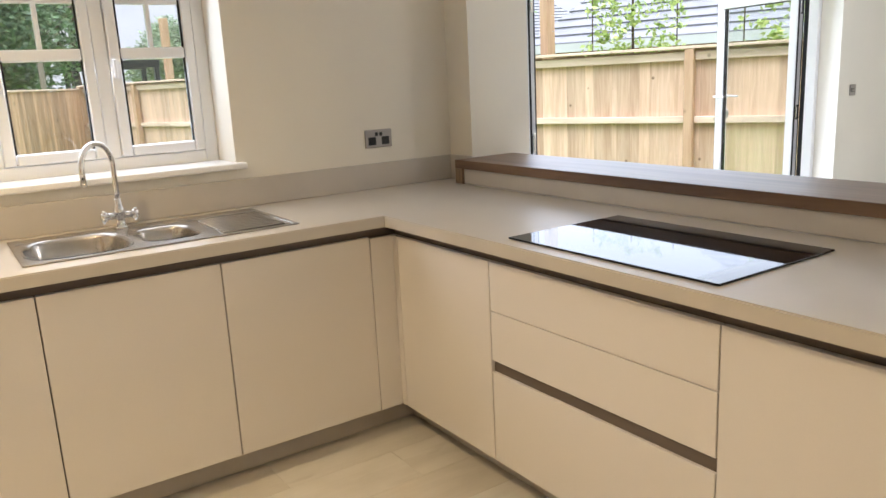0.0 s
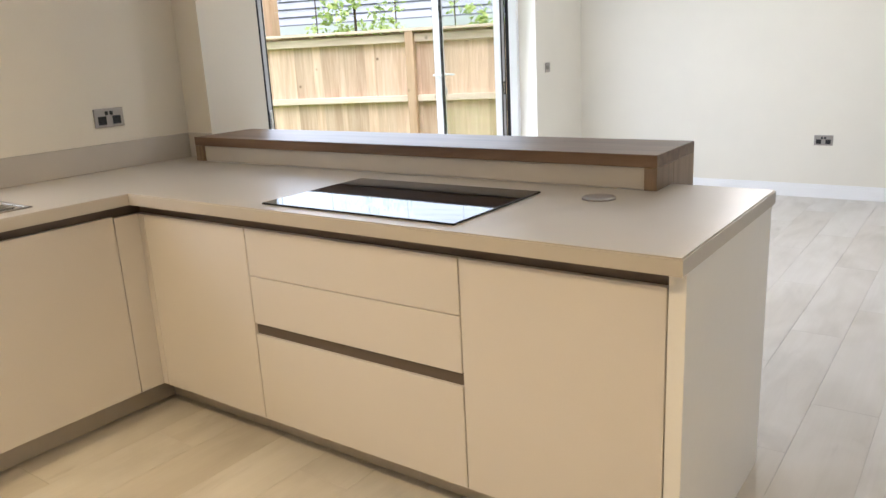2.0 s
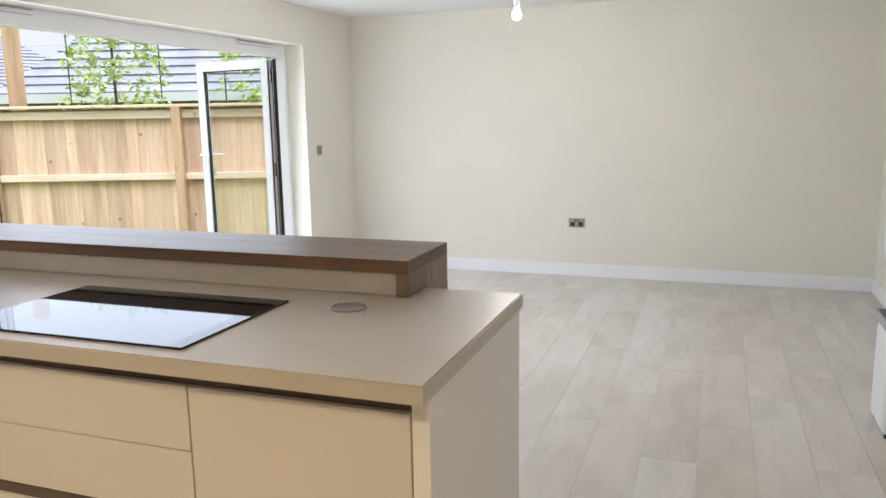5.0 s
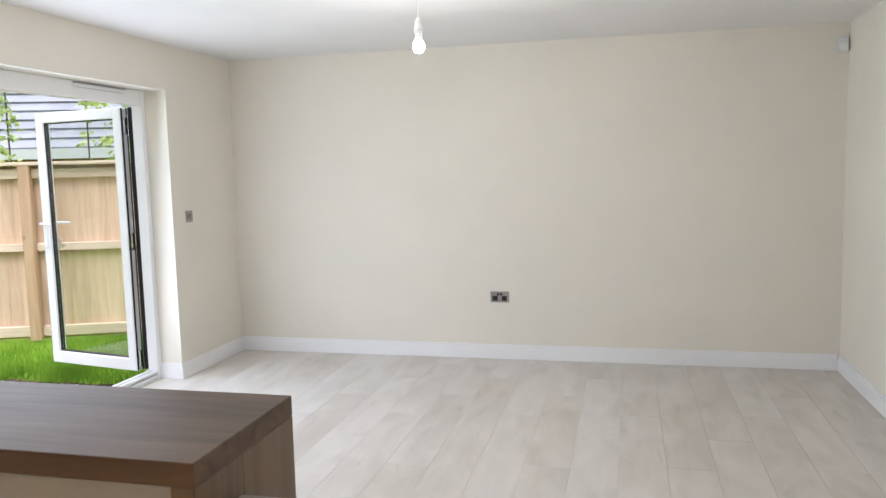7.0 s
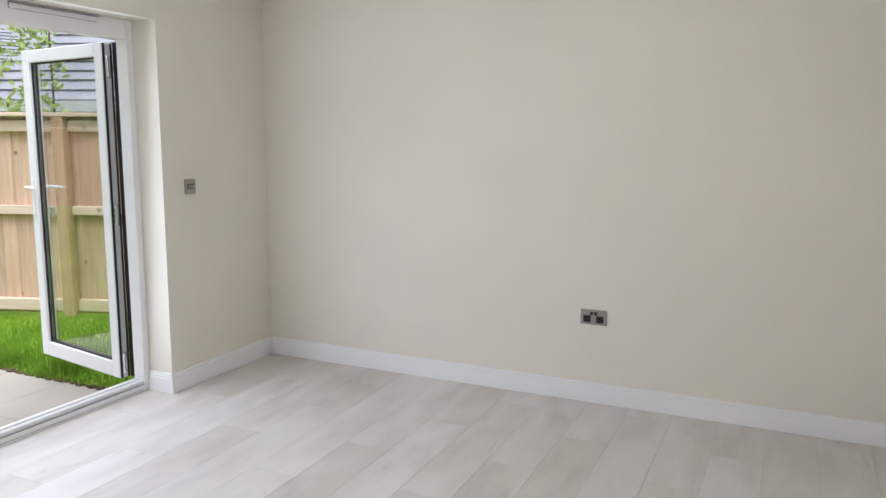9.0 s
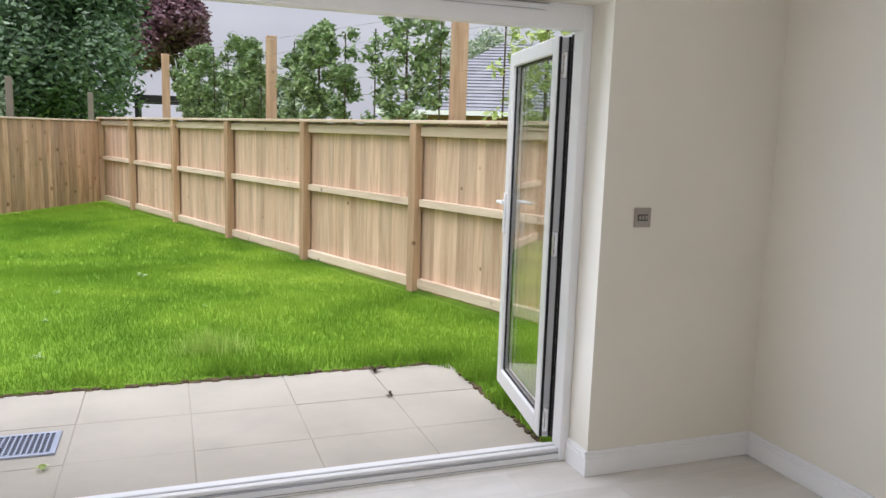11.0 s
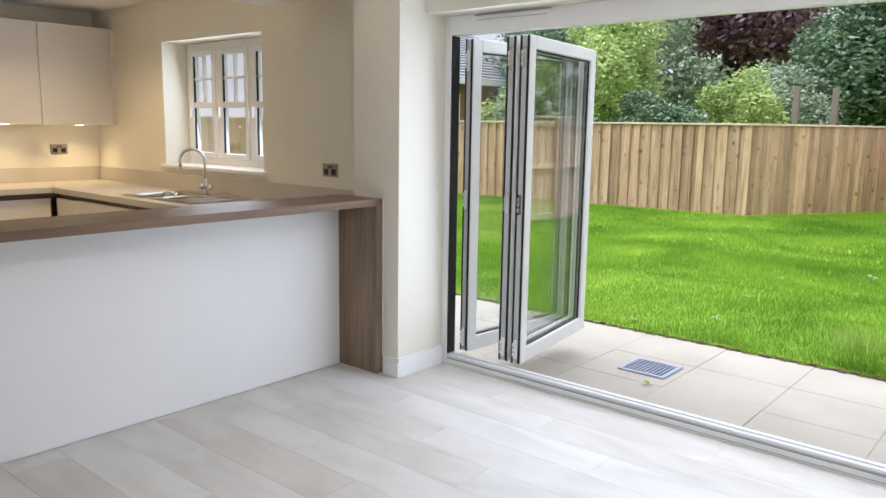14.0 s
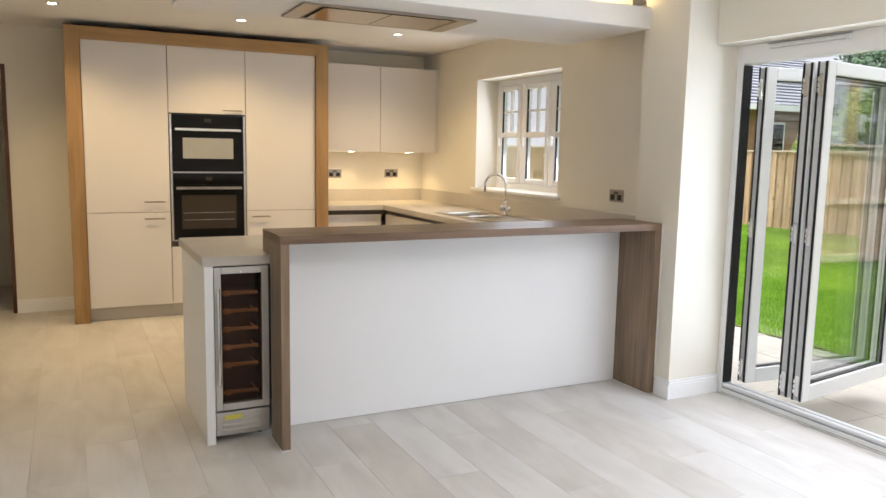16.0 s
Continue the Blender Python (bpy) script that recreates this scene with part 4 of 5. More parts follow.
tube(bm, (CX - 0.02, -2.66, 0.852), (CX + 0.001, -2.66, 0.852), 0.004, n=12)
part("lamp", bm, M["chrome"], wc)
for y in (CY0 + 0.03, CY1 - 0.03):
    for x in (CX - 0.1, CX - 0.35):
        bm = B()
        tube(bm, (x, y, 0.0), (x, y, 0.112), 0.014, n=12)
        part("foot", bm, M["black"], wc)

# ---- tall units with ovens ----
TX = -3.25
def bar_handle(ob, y0, y1, z, x=TX):
    bm = B()
    tube(bm, (x + 0.028, y0, z), (x + 0.028, y1, z), 0.006, n=12)
    for y in (y0 + 0.015, y1 - 0.015):
        tube(bm, (x, y, z), (x + 0.028, y, z), 0.005, n=10)
    part("handle", bm, M["handle_steel"], ob, "brushed steel bar handle")


surround = thing("tall_unit_surround", (-3.5, -2.33, 0), "oak veneer frame round the tall cabinets", "surround")
bm = B()
box(bm, XW + 0.005, TX + 0.03, -3.39, -3.278, 0.0, 2.362, 0.002)
part("upright", bm, M["oak"], surround)
bm = B()
box(bm, XW + 0.005, TX + 0.03, -1.379, -1.268, 0.0, 2.362, 0.002)
part("upright", bm, M["oak"], surround)
bm = B()
box(bm, XW + 0.005, TX + 0.03, -3.277, -1.380, 2.262, 2.362, 0.002)
part("top_rail", bm, M["oak_top"], surround)
tall = "tall units"
for y0, y1, splits, lab in ((-3.276, -2.634, (0.112, 0.897, 2.266), "cream tall larder cabinet with two doors"), (-2.0, -1.381, (0.112, 0.897, 2.266), "cream tall fridge cabinet with two doors")):
    c = cabinet("tall_cabinet", (-3.55, (y0 + y1) / 2, 0), lab, tall)
    bm = B()
    box(bm, XW + 0.02, TX - 0.021, y0 + 0.001, y1 - 0.001, 0.11, 2.26)
    # tall carcass painted dark as the shade between its doors
    part("carcass", bm, M["channel_gap_shade"], c)
    for z0, z1 in zip(splits, splits[1:]):
        front_x(c, y0, y1, z0 + 0.002, z1 - 0.002, TX, d=-1)
    left = y0 < -3
    for z in (0.985, 0.845):
        if left:
            bar_handle(c, y1 - 0.205, y1 - 0.045, z)
        elif z < 0.9:
            bar_handle(c, y0 + 0.04, y0 + 0.20, z)
    bm = B()
    box(bm, TX - 0.06, TX - 0.045, y0, y1, 0.002, 0.108)
    part("plinth_board", bm, M["worktop"], c)
c = cabinet("oven_housing", (-3.55, -2.317, 0), "cream tall cabinet housing two built-in ovens", tall)
bm = B()
box(bm, XW + 0.02, TX - 0.12, -2.632, -2.002, 0.11, 2.26)
box(bm, TX - 0.12, TX - 0.005, -2.632, -2.612, 0.60, 1.72)
box(bm, TX - 0.12, TX - 0.005, -2.022, -2.002, 0.60, 1.72)
# housing painted dark as the shade round doors and ovens
part("carcass", bm, M["channel_gap_shade"], c)
front_x(c, -2.633, -2.001, 1.722, 2.264, TX, d=-1)
front_x(c, -2.633, -2.001, 0.114, 0.60, TX, d=-1)
bar_handle(c, -2.195, -2.035, 1.755)
bm = B()
box(bm, TX - 0.06, TX - 0.045, -2.633, -2.001, 0.002, 0.108)
part("plinth_board", bm, M["worktop"], c)


def oven(z0, z1, label, win):
    ob = thing("oven", (-3.4, -2.317, z0), label, "oven", "built-in ovens")
    y0, y1 = -2.608, -2.026
    bm = B()
    box(bm, TX - 0.11, TX - 0.012, y0 + 0.01, y1 - 0.01, z0, z1)
    part("body", bm, M["black"], ob)
    bm = B()
    box(bm, TX - 0.012, TX + 0.004, y0, y1, z0 + 0.004, z1 - 0.098, 0.002)
    dr = part("oven_door", bm, M["oven_glass"], ob, "black glass door")
    bm = B()
    box(bm, TX - 0.012, TX + 0.004, y0, y1, z1 - 0.095, z1 - 0.004, 0.002)
    pn = part("control_panel", bm, M["oven_glass"], ob, "black glass control panel")
    bm = B()
    box(bm, TX + 0.0041, TX + 0.0047, -2.345, -2.29, z1 - 0.062, z1 - 0.03)
    part("display", bm, M["oven_brown"], pn)
    bm = B()
    box(bm, TX + 0.026, TX + 0.036, y0 + 0.02, y1 - 0.02, z1 - 0.135, z1 - 0.112, 0.003)
    for y in (y0 + 0.05, y1 - 0.06):
        box(bm, TX + 0.0, TX + 0.028, y, y + 0.012, z1 - 0.13, z1 - 0.117)
    part("door_handle", bm, M["chrome"], dr, "straight steel handle")
    bm = B()
    a, b, lo, hi = win
    box(bm, TX + 0.0041, TX + 0.0049, y0 + a, y1 - a, z0 + lo, z1 - hi, 0.0)
    # compact oven's window gets the painted reflection, the other stays dark
    wn_ = part("oven_window", bm, M["oven_pane_sheen"] if b else M["oven_brown"], dr, "oven window with its reflection painted as pale grey" if b else "dark oven window")
    for q in ((y0 + a - 0.006, y0 + a), (y1 - a, y1 - a + 0.006)):
        bm = B()
        box(bm, TX + 0.0042, TX + 0.0052, q[0], q[1], z0 + lo - 0.006, z1 - hi + 0.006)
        part("window_trim", bm, M["oven_brown"] if not b else M["plastic_grey"], dr)
    for q in ((z0 + lo - 0.006, z0 + lo), (z1 - hi, z1 - hi + 0.006)):
        bm = B()
        box(bm, TX + 0.0042, TX + 0.0052, y0 + a, y1 - a, q[0], q[1])
        part("window_trim", bm, M["oven_brown"] if not b else M["plastic_grey"], dr)
    for q in ((y0 - 0.019, y0 - 0.003), (y1 + 0.003, y1 + 0.019)):
        bm = B()
        box(bm, TX - 0.0048, TX + 0.002, q[0], q[1], z0 - 0.004, z1, 0.0008)
        part("side_trim", bm, M["steel"], ob, "brushed steel side strip")
    if not b:
        for z in (z0 + 0.17, z0 + 0.23):
            bm = B()
            box(bm, TX + 0.005, TX + 0.0058, y0 + 0.08, y1 - 0.08, z, z + 0.003)
            part("oven_shelf", bm, M["plastic_grey"], dr, "wire shelf behind the glass")
    bm = B()
    box(bm, TX - 0.01, TX + 0.005, y0, y1, z0 - 0.006, z0 + 0.003)
    part("bottom_trim", bm, M["steel"], ob, "thin steel strip")
    return ob


oven(1.232, 1.712, "black compact built-in oven with steel handle", (0.09, 1, 0.12, 0.20))
oven(0.655, 1.222, "black full size built-in oven with steel handle", (0.07, 0, 0.10, 0.19))

# ---- wall units ----
UX = -3.505
for y0, y1 in ((-1.266, -0.655), (-0.655, -0.06)):
    c = cabinet("wall_cabinet", (-3.7, (y0 + y1) / 2, 1.43), "cream handleless wall cabinet above the worktop", "wall units")
    bm = B()
    box(bm, XW + 0.005, UX - 0.021, y0 + 0.001, y1 - 0.001, 1.432, 2.243)
    part("carcass", bm, M["panel_white"], c)
    front_x(c, y0, y1, 1.425, 2.243, UX, d=-1)
    bm = B()
    lathe(bm, [(0.034, 0), (0.034, 0.006), (0.028, 0.008)], 24, (UX - 0.10, (y0 + y1) / 2 + 0.05, 1.423))
    ld = part("cabinet_light", bm, M["lamp_face"], c, "small round light under the cabinet")
c = cabinet("filler_panel", (-3.7, -0.045, 1.43), "cream filler between wall cabinet and wall", "wall units")
bm = B()
box(bm, XW + 0.005, UX, -0.058, NW - 0.001, 1.425, 2.243)
part("panel", bm, M["front"], c)
for y in (-0.91, -0.31):
    lamp("cabinet_lamp", "SPOT", look((UX - 0.10, y, 1.418), (UX - 0.15, y, 0.9)), 9, WARM, spot=120, soft=0.02)


# ---- sockets and switch ----
def plate(name, at, rz, wide, label, category, switch=False):
    """Brushed steel plate; its face looks along local -y."""
    ob = thing(name, at, label, category, "wall plates", rz=rz)
    w, h = (0.073, 0.043) if wide else (0.043, 0.043)
    bm = B()
    box(bm, -w, w, -0.007, 0, -h, h, 0.003, 2)
    part("plate", bm, M["plate"], ob, "brushed steel plate", local=True)
    if switch:
        bm = B()
        box(bm, -0.026, 0.026, -0.0085, -0.007, -0.014, 0.014, 0.001)
        part("insert", bm, M["black"], ob, local=True)
        for x in (-0.016, 0.0, 0.016):
            bm = B()
            box(bm, x - 0.006, x + 0.006, -0.012, -0.0085, -0.010, 0.010, 0.0015)
            part("rocker", bm, M["plate"], ob, "steel rocker switch", local=True)
    else:
        for sx in (-1, 1):
            bm = B()
            box(bm, sx * 0.036 - 0.020, sx * 0.036 + 0.020, -0.0082, -0.007, -0.030, 0.008, 0.002)
            ins = part("insert", bm, M["black"], ob, "black socket insert", local=True)
            bm = B()
            box(bm, sx * 0.012 - 0.008, sx * 0.012 + 0.008, -0.0105, -0.0070, 0.012, 0.030, 0.002)
            part("rocker", bm, M["black"], ob, "black switch rocker", local=True)
            # holes drawn as thin dark blocks in place of their shade
            bm = B()
            for dx, dz, a, b in ((0, 0.000, 0.003, 0.005), (-0.011, -0.017, 0.005, 0.002), (0.011, -0.017, 0.005, 0.002)):
                box(bm, sx * 0.036 + dx - a, sx * 0.036 + dx + a, -0.0086, -0.0080, dz - b, dz + b)
            part("pin_hole", bm, M["shadow_gap"], ins, local=True)
    return ob


plate("double_socket", (-0.672, NW, 1.168), 0, True, "brushed steel double socket on the kitchen wall", "socket")
plate("double_socket", (XW, -1.0, 1.205), 90, True, "brushed steel double socket below the wall cabinets", "socket")
plate("double_socket", (XW, -0.387, 1.21), 90, True, "brushed steel double socket below the wall cabinets", "socket")
plate("double_socket", (XE, -2.218, 0.489), -90, True, "brushed steel double socket low on the living room wall", "socket")
plate("light_switch", (3.679, 0.0, 1.181), 0, False, "brushed steel light switch beside the folding doors", "switch", True)

# ---- ceiling fittings ----
for y in (-0.878, -2.165, -3.447):
    d = thing("downlight", (-2.56, y, H), "lit recessed round downlight with chrome ring", "downlight", "kitchen downlights")
    bm = B()
    lathe(bm, [(0.043, 0), (0.043, -0.004), (0.030, -0.006), (0.030, -0.001)], 28)
    part("ring", bm, M["chrome"], d, local=True)
    bm = B()
    lathe(bm, [(0.028, -0.0015), (0.028, -0.004), (0.02, -0.0045)], 20)
    part("lamp_face", bm, M["lamp_face"], d, "glowing lamp", local=True)
    lamp("downlight_lamp", "SPOT", look((-2.56, y, H - 0.012), (-2.56, y, 0)), 52, WARM, spot=140, soft=0.03)
hood = thing("ceiling_hood", (-0.71, -1.76, 2.20), "flush steel ceiling extractor hood in the lowered box", "extractor hood")
HX0, HX1, HY0, HY1 = -0.945, -0.475, -2.27, -1.255
bm = B()
for q in ((HX0, HX1, HY0, HY0 + 0.10), (HX0, HX1, HY1 - 0.10, HY1), (HX0, HX0 + 0.03, HY0 + 0.10, HY1 - 0.10), (HX1 - 0.03, HX1, HY0 + 0.10, HY1 - 0.10)):
    box(bm, q[0], q[1], q[2], q[3], 2.188, 2.1995, 0.002)
part("frame", bm, M["handle_steel"], hood, "brushed steel rim")
for y0, y1 in ((HY0 + 0.125, -1.7645), (-1.7605, HY1 - 0.125)):
    bm = B()
    box(bm, HX0 + 0.045, HX1 - 0.045, y0, y1, 2.186, 2.196, 0.001)
    part("filter_panel", bm, M["filter"], hood, "flat steel filter panel")
# black sheet behind the panels paints the shade of the suction slot
bm = B()
box(bm, HX0 + 0.03, HX1 - 0.03, HY0 + 0.1, HY1 - 0.1, 2.197, 2.1995)
part("slot", bm, M["black"], hood, "black sheet for the shade in the suction slot")
pend = thing("pendant_bulb", (2.13, -2.23, H), "lit bare bulb hanging on a white cord", "pendant lamp")
bm = B()
lathe(bm, [(0.045, 0), (0.043, -0.012), (0.02, -0.03), (0.006, -0.034)], 28)
part("ceiling_rose", bm, M["plastic"], pend, smooth=True, local=True)
bm = B()
tube(bm, (0, 0, -0.03), (0, 0, -0.235), 0.0035, n=10)
part("cord", bm, M["plastic"], pend, local=True)
bm = B()
lathe(bm, [(0.008, -0.225), (0.014, -0.235), (0.016, -0.26), (0.020, -0.265), (0.020, -0.285), (0.017, -0.29), (0.017, -0.31)], 24)
part("lamp_holder", bm, M["plastic"], pend, "white lamp holder", smooth=True, local=True)
bm = B()
lathe(bm, [(0.012, -0.31), (0.013, -0.316), (0.023, -0.330), (0.0285, -0.346), (0.0275, -0.362), (0.017, -0.376), (0.003, -0.381)], 28)
part("bulb", bm, M["bulb"], pend, "glowing bulb", smooth=True, local=True)
lamp("bulb_lamp", "POINT", pose(2.13, -2.23, H - 0.45), 23, (1.0, 0.92, 0.82), soft=0.04)
pir = thing("alarm_sensor", (XE, -4.598, 2.26), "white wedge shaped alarm sensor high in the corner", "sensor")
bm = B()
box(bm, XE - 0.042, XE - 0.001, -4.630, -4.566, 2.21, 2.31, 0.010, 3)
part("case", bm, M["plastic"], pir, smooth=False)
bm = B()
box(bm, XE - 0.0455, XE - 0.041, -4.621, -4.575, 2.222, 2.265, 0.003)
part("lens", bm, M["trim"], pir)

# ---- water cooler ----
wd = thing("water_cooler", (1.395, -4.305, 0), "white and grey floor standing water cooler with bottle", "water cooler")
a0, a1, b0, b1 = -0.155, 0.155, -0.20, 0.16
bm = B()
box(bm, a0, a1, b0, b1, 0.012, 0.49, 0.035, 4)
part("lower_body", bm, M["plastic"], wd, local=True)
bm = B()
box(bm, a0, a1, b0, b1 - 0.07, 0.491, 0.83, 0.012, 2)
part("back_body", bm, M["plastic_grey"], wd, "grey recess", local=True)
bm = B()
box(bm, a0, a1, b0, b1, 0.80, 0.985, 0.025, 3)
part("upper_body", bm, M["plastic"], wd, local=True)
bm = B()
box(bm, a0 + 0.01, a1 - 0.01, b1 - 0.09, b1 + 0.015, 0.491, 0.54, 0.018, 3)
tray = part("drip_tray", bm, M["plastic_grey"], wd, "grey drip tray", local=True)
bm = B()
for k in range(7):
    y = b1 - 0.065 + k * 0.011
    box(bm, a0 + 0.03, a1 - 0.03, y - 0.002, y + 0.002, 0.5405, 0.544)
part("grille", bm, M["black"], tray, local=True)
for x in (-0.06, 0.06):
    bm = B()
    tube(bm, (x, b1 - 0.075, 0.76), (x, b1 - 0.03, 0.76), 0.012, n=14)
    tube(bm, (x, b1 - 0.03, 0.77), (x, b1 - 0.03, 0.71), 0.010, n=14)
    box(bm, x - 0.014, x + 0.014, b1 - 0.035, b1 + 0.012, 0.772, 0.782, 0.003)
    part("tap", bm, M["plastic"], wd, "white push tap", local=True)
bm = B()
box(bm, -0.05, 0.05, b1 + 0.0003, b1 + 0.0015, 0.875, 0.935)
part("badge", bm, M["label_blue"], wd, "blue badge", local=True)
bm = B()
lathe(bm, [(0.045, 1.0), (0.05, 1.03), (0.12, 1.07), (0.132, 1.10), (0.132, 1.18), (0.126, 1.19), (0.132, 1.20), (0.132, 1.28), (0.126, 1.29), (0.132, 1.30), (0.132, 1.36), (0.12, 1.385), (0.02, 1.39)], 32, (0, -0.01, -0.016))
part("bottle", bm, M["bottle"], wd, "clear blue water bottle", smooth=True, local=True)
for x in (a0 + 0.03, a1 - 0.03):
    for y in (b0 + 0.03, b1 - 0.03):
        bm = B()
        tube(bm, (x, y, 0), (x, y, 0.02), 0.015, n=12)
        part("foot", bm, M["black"], wd, local=True)

# ---- garden ----
PZ, LAWN = -0.12, -0.08


rng = np.random.default_rng(7)


def sheet(name, verts, faces, material, parent=None, label="", category="", kind=""):
    me = bpy.data.meshes.new(name)
    me.from_pydata(verts, [], faces)
    me.materials.append(material)
    ob = new(name, me)
    if parent:
        ob.parent = parent
    return tagged(ob, label, category, "", kind)


N = 80
gx = np.sort(np.concatenate([np.array([-900.0, -300.0, -100.0, -50.0, 3.57, 3.60]), np.linspace(-30, 34, N), np.array([60.0, 110.0, 300.0, 900.0])]))
gy = np.sort(np.concatenate([np.array([-900.0, -300.0, -100.0, -50.0, 2.12, 2.15]), np.linspace(-25, 45, N), np.array([60.0, 110.0, 300.0, 900.0])]))
verts = [(x, y, LAWN - 0.03 + 0.012 * noise.noise(Vector((x * 0.4, y * 0.4, 0.0))) - (0.3 if y < 2.13 and x < 3.58 else 0.0)) for y in gy for x in gx]
K = len(gx)
faces = [(j * K + i, j * K + i + 1, (j + 1) * K + i + 1, (j + 1) * K + i) for j in range(K - 1) for i in range(K - 1)]
sheet("ground", verts, faces, M["soil"], None, "grassed ground running out to the horizon", "ground", "structure")

# fence lines in plan
FR0, FRD, BAY = Vector((4.06, 4.45, 0)), Vector((-0.742, 2.04, 0)), 2.171
CORNER = FR0 + 4.92 * FRD
BEND, FARW = Vector((-1.69, 10.88, 0)), Vector((-10.6, 10.2, 0))


def inside_lawn(x, y):
    k = (y - FR0.y) / FRD.y
    right = FR0.x + k * FRD.x
    if x > right - 0.06 or y > 16.2 or x < -10.5:
        return False
    far = BEND.y + (x - BEND.x) * ((FARW.y - BEND.y) / (FARW.x - BEND.x) if x < BEND.x else (CORNER.y - BEND.y) / (CORNER.x - BEND.x))
    if y > far - 0.06:
        return False
    edge = 2.13 + 0.03 * math.sin(x * 7.3) + 0.02 * math.sin(x * 17.1)
    if x < 3.57 + 0.015 * math.sin(y * 9) - max(0, y - 1.95) * 0.8 and y < edge:
        return False
    return y > 0.34


def blades(count, x0, x1, y0, y1, h0, h1, w):
    v, fcs = [], []
    made = 0
    while made < count:
        x, y = rng.uniform(x0, x1), rng.uniform(y0, y1)
        if not inside_lawn(x, y):
            continue
        a, lean = rng.uniform(0, math.tau), rng.uniform(0.4, 1.5)
        clump = 0.75 + 0.5 * noise.noise(Vector((x * 1.3, y * 1.3, 3.0)))
        h = rng.uniform(h0, h1) * clump
        dx, dy = math.cos(a) * w, math.sin(a) * w
        lx, ly = rng.normal(0, 1) * lean * h * 0.6, rng.normal(0, 1) * lean * h * 0.6
        i = len(v)
        v += [(x - dx, y - dy, LAWN - 0.035), (x + dx, y + dy, LAWN - 0.035), (x + lx, y + ly, LAWN + h)]
        fcs.append((i, i + 1, i + 2))
        made += 1
    return v, fcs


va, fa = blades(150000, -6.5, 5.4, 0.4, 6.5, 0.008, 0.030, 0.0042)
vb, fb = blades(80000, -10.6, 4.0, 6.0, 14.2, 0.012, 0.036, 0.008)
off = len(va)
lawn = sheet("lawn_grass", va + vb, fa + [tuple(i + off for i in q) for q in fb], M["grass"], None, "lush bright green uncut lawn grass", "grass", "stuff")
# tufts at the paving edge and on the lawn
for tx, ty, n, h in ((2.05, 2.22, 260, 0.12), (1.98, 2.75, 420, 0.15), (3.1, 2.2, 260, 0.10), (3.7, 1.2, 420, 0.10), (3.62, 1.75, 420, 0.10), (3.5, 2.2, 420, 0.11), (1.2, 2.2, 160, 0.07), (0.1, 2.2, 160, 0.06), (0.8, 3.4, 60, 0.10), (2.5, 2.16, 160, 0.09)):
    v, fcs = [], []
    for k in range(n):
        x, y = tx + rng.normal(0, 0.13), ty + rng.normal(0, 0.08)
        if not inside_lawn(x, y):
            continue
        a = rng.uniform(0, math.tau)
        i = len(v)
        hh = h * rng.uniform(0.5, 1.2)
        v += [(x - 0.004 * math.cos(a), y - 0.004 * math.sin(a), LAWN - 0.03), (x + 0.004 * math.cos(a), y + 0.004 * math.sin(a), LAWN - 0.03),
              (x + rng.normal(0, 0.05), y + rng.normal(0, 0.05), LAWN + hh)]
        fcs.append((i, i + 1, i + 2))
    sheet("grass_tuft", v, fcs, M["tuft"] if h > 0.13 else M["grass"], None, "tuft of longer grass in the lawn", "grass", "stuff")

# cut edge of the turf beside the paving
bm = B()
for k in range(190):
    x = -3.6 + k * 0.0375
    if x < 3.42:
        box(bm, x, x + 0.05, 2.125 + 0.012 * math.sin(k * 1.9), 2.16, PZ - 0.03, PZ + 0.008 + rng.uniform(-0.008, 0.010), 0.004)
for k in range(44):
    y = 0.42 + k * 0.035
    box(bm, 3.572 + 0.01 * math.sin(k * 2.3), 3.61, y, y + 0.045, PZ - 0.03, PZ + 0.006 + rng.uniform(-0.008, 0.008), 0.004)
solid("turf_edge", bm, M["earth"], "dark damp earth edge of the lawn beside the paving", "soil", "stuff")

# patio slabs, laid in rows of 0.6 m
bm = B()
box(bm, -3.6, 3.6, 0.31, 2.12, PZ - 0.15, PZ - 0.005)
patio = solid("patio", bm, M["patio_joint"], "buff stone patio below the folding doors", "patio")
slab_x = [-3.0, -2.4, -1.8, -1.2, -0.6, 0.0, 0.6, 1.205, 1.805, 2.405, 3.005, 3.6]
slab_y = [0.42, 1.03, 1.565, 2.135]
for j in range(3):
    for i in range(len(slab_x) - 1):
        bm = B()
        x0, x1, y0, y1 = slab_x[i] + 0.0015, slab_x[i + 1] - 0.0015, slab_y[j] + 0.0015, slab_y[j + 1] - 0.0015
        box(bm, x0, x1, y0, y1, PZ - 0.04, PZ + rng.uniform(-0.002, 0.002), 0.003)
        if i == len(slab_x) - 2 and j == 2:
            bmesh.ops.bisect_plane(bm, geom=bm.verts[:] + bm.edges[:] + bm.faces[:], plane_co=(3.43, 2.13, 0), plane_no=(0.75, 0.66, 0), clear_outer=True)
            bmesh.ops.holes_fill(bm, edges=bm.edges[:])
        ob = new("paving_slab", mesh_of("paving_slab", bm, M["patio"]))
        ob.parent = patio
dr = thing("drain_cover", (0.99, 1.314, PZ), "grey galvanised grated drain cover in the patio", "drain cover")
bm = B()
X0, X1, Y0, Y1 = 0.828, 1.152, 1.163, 1.465
for q in ((X0, X1, Y0, Y0 + 0.02), (X0, X1, Y1 - 0.02, Y1), (X0, X0 + 0.02, Y0 + 0.02, Y1 - 0.02), (X1 - 0.02, X1, Y0 + 0.02, Y1 - 0.02)):
    box(bm, *q, PZ, PZ + 0.012, 0.001)
part("frame", bm, M["drain"], dr)
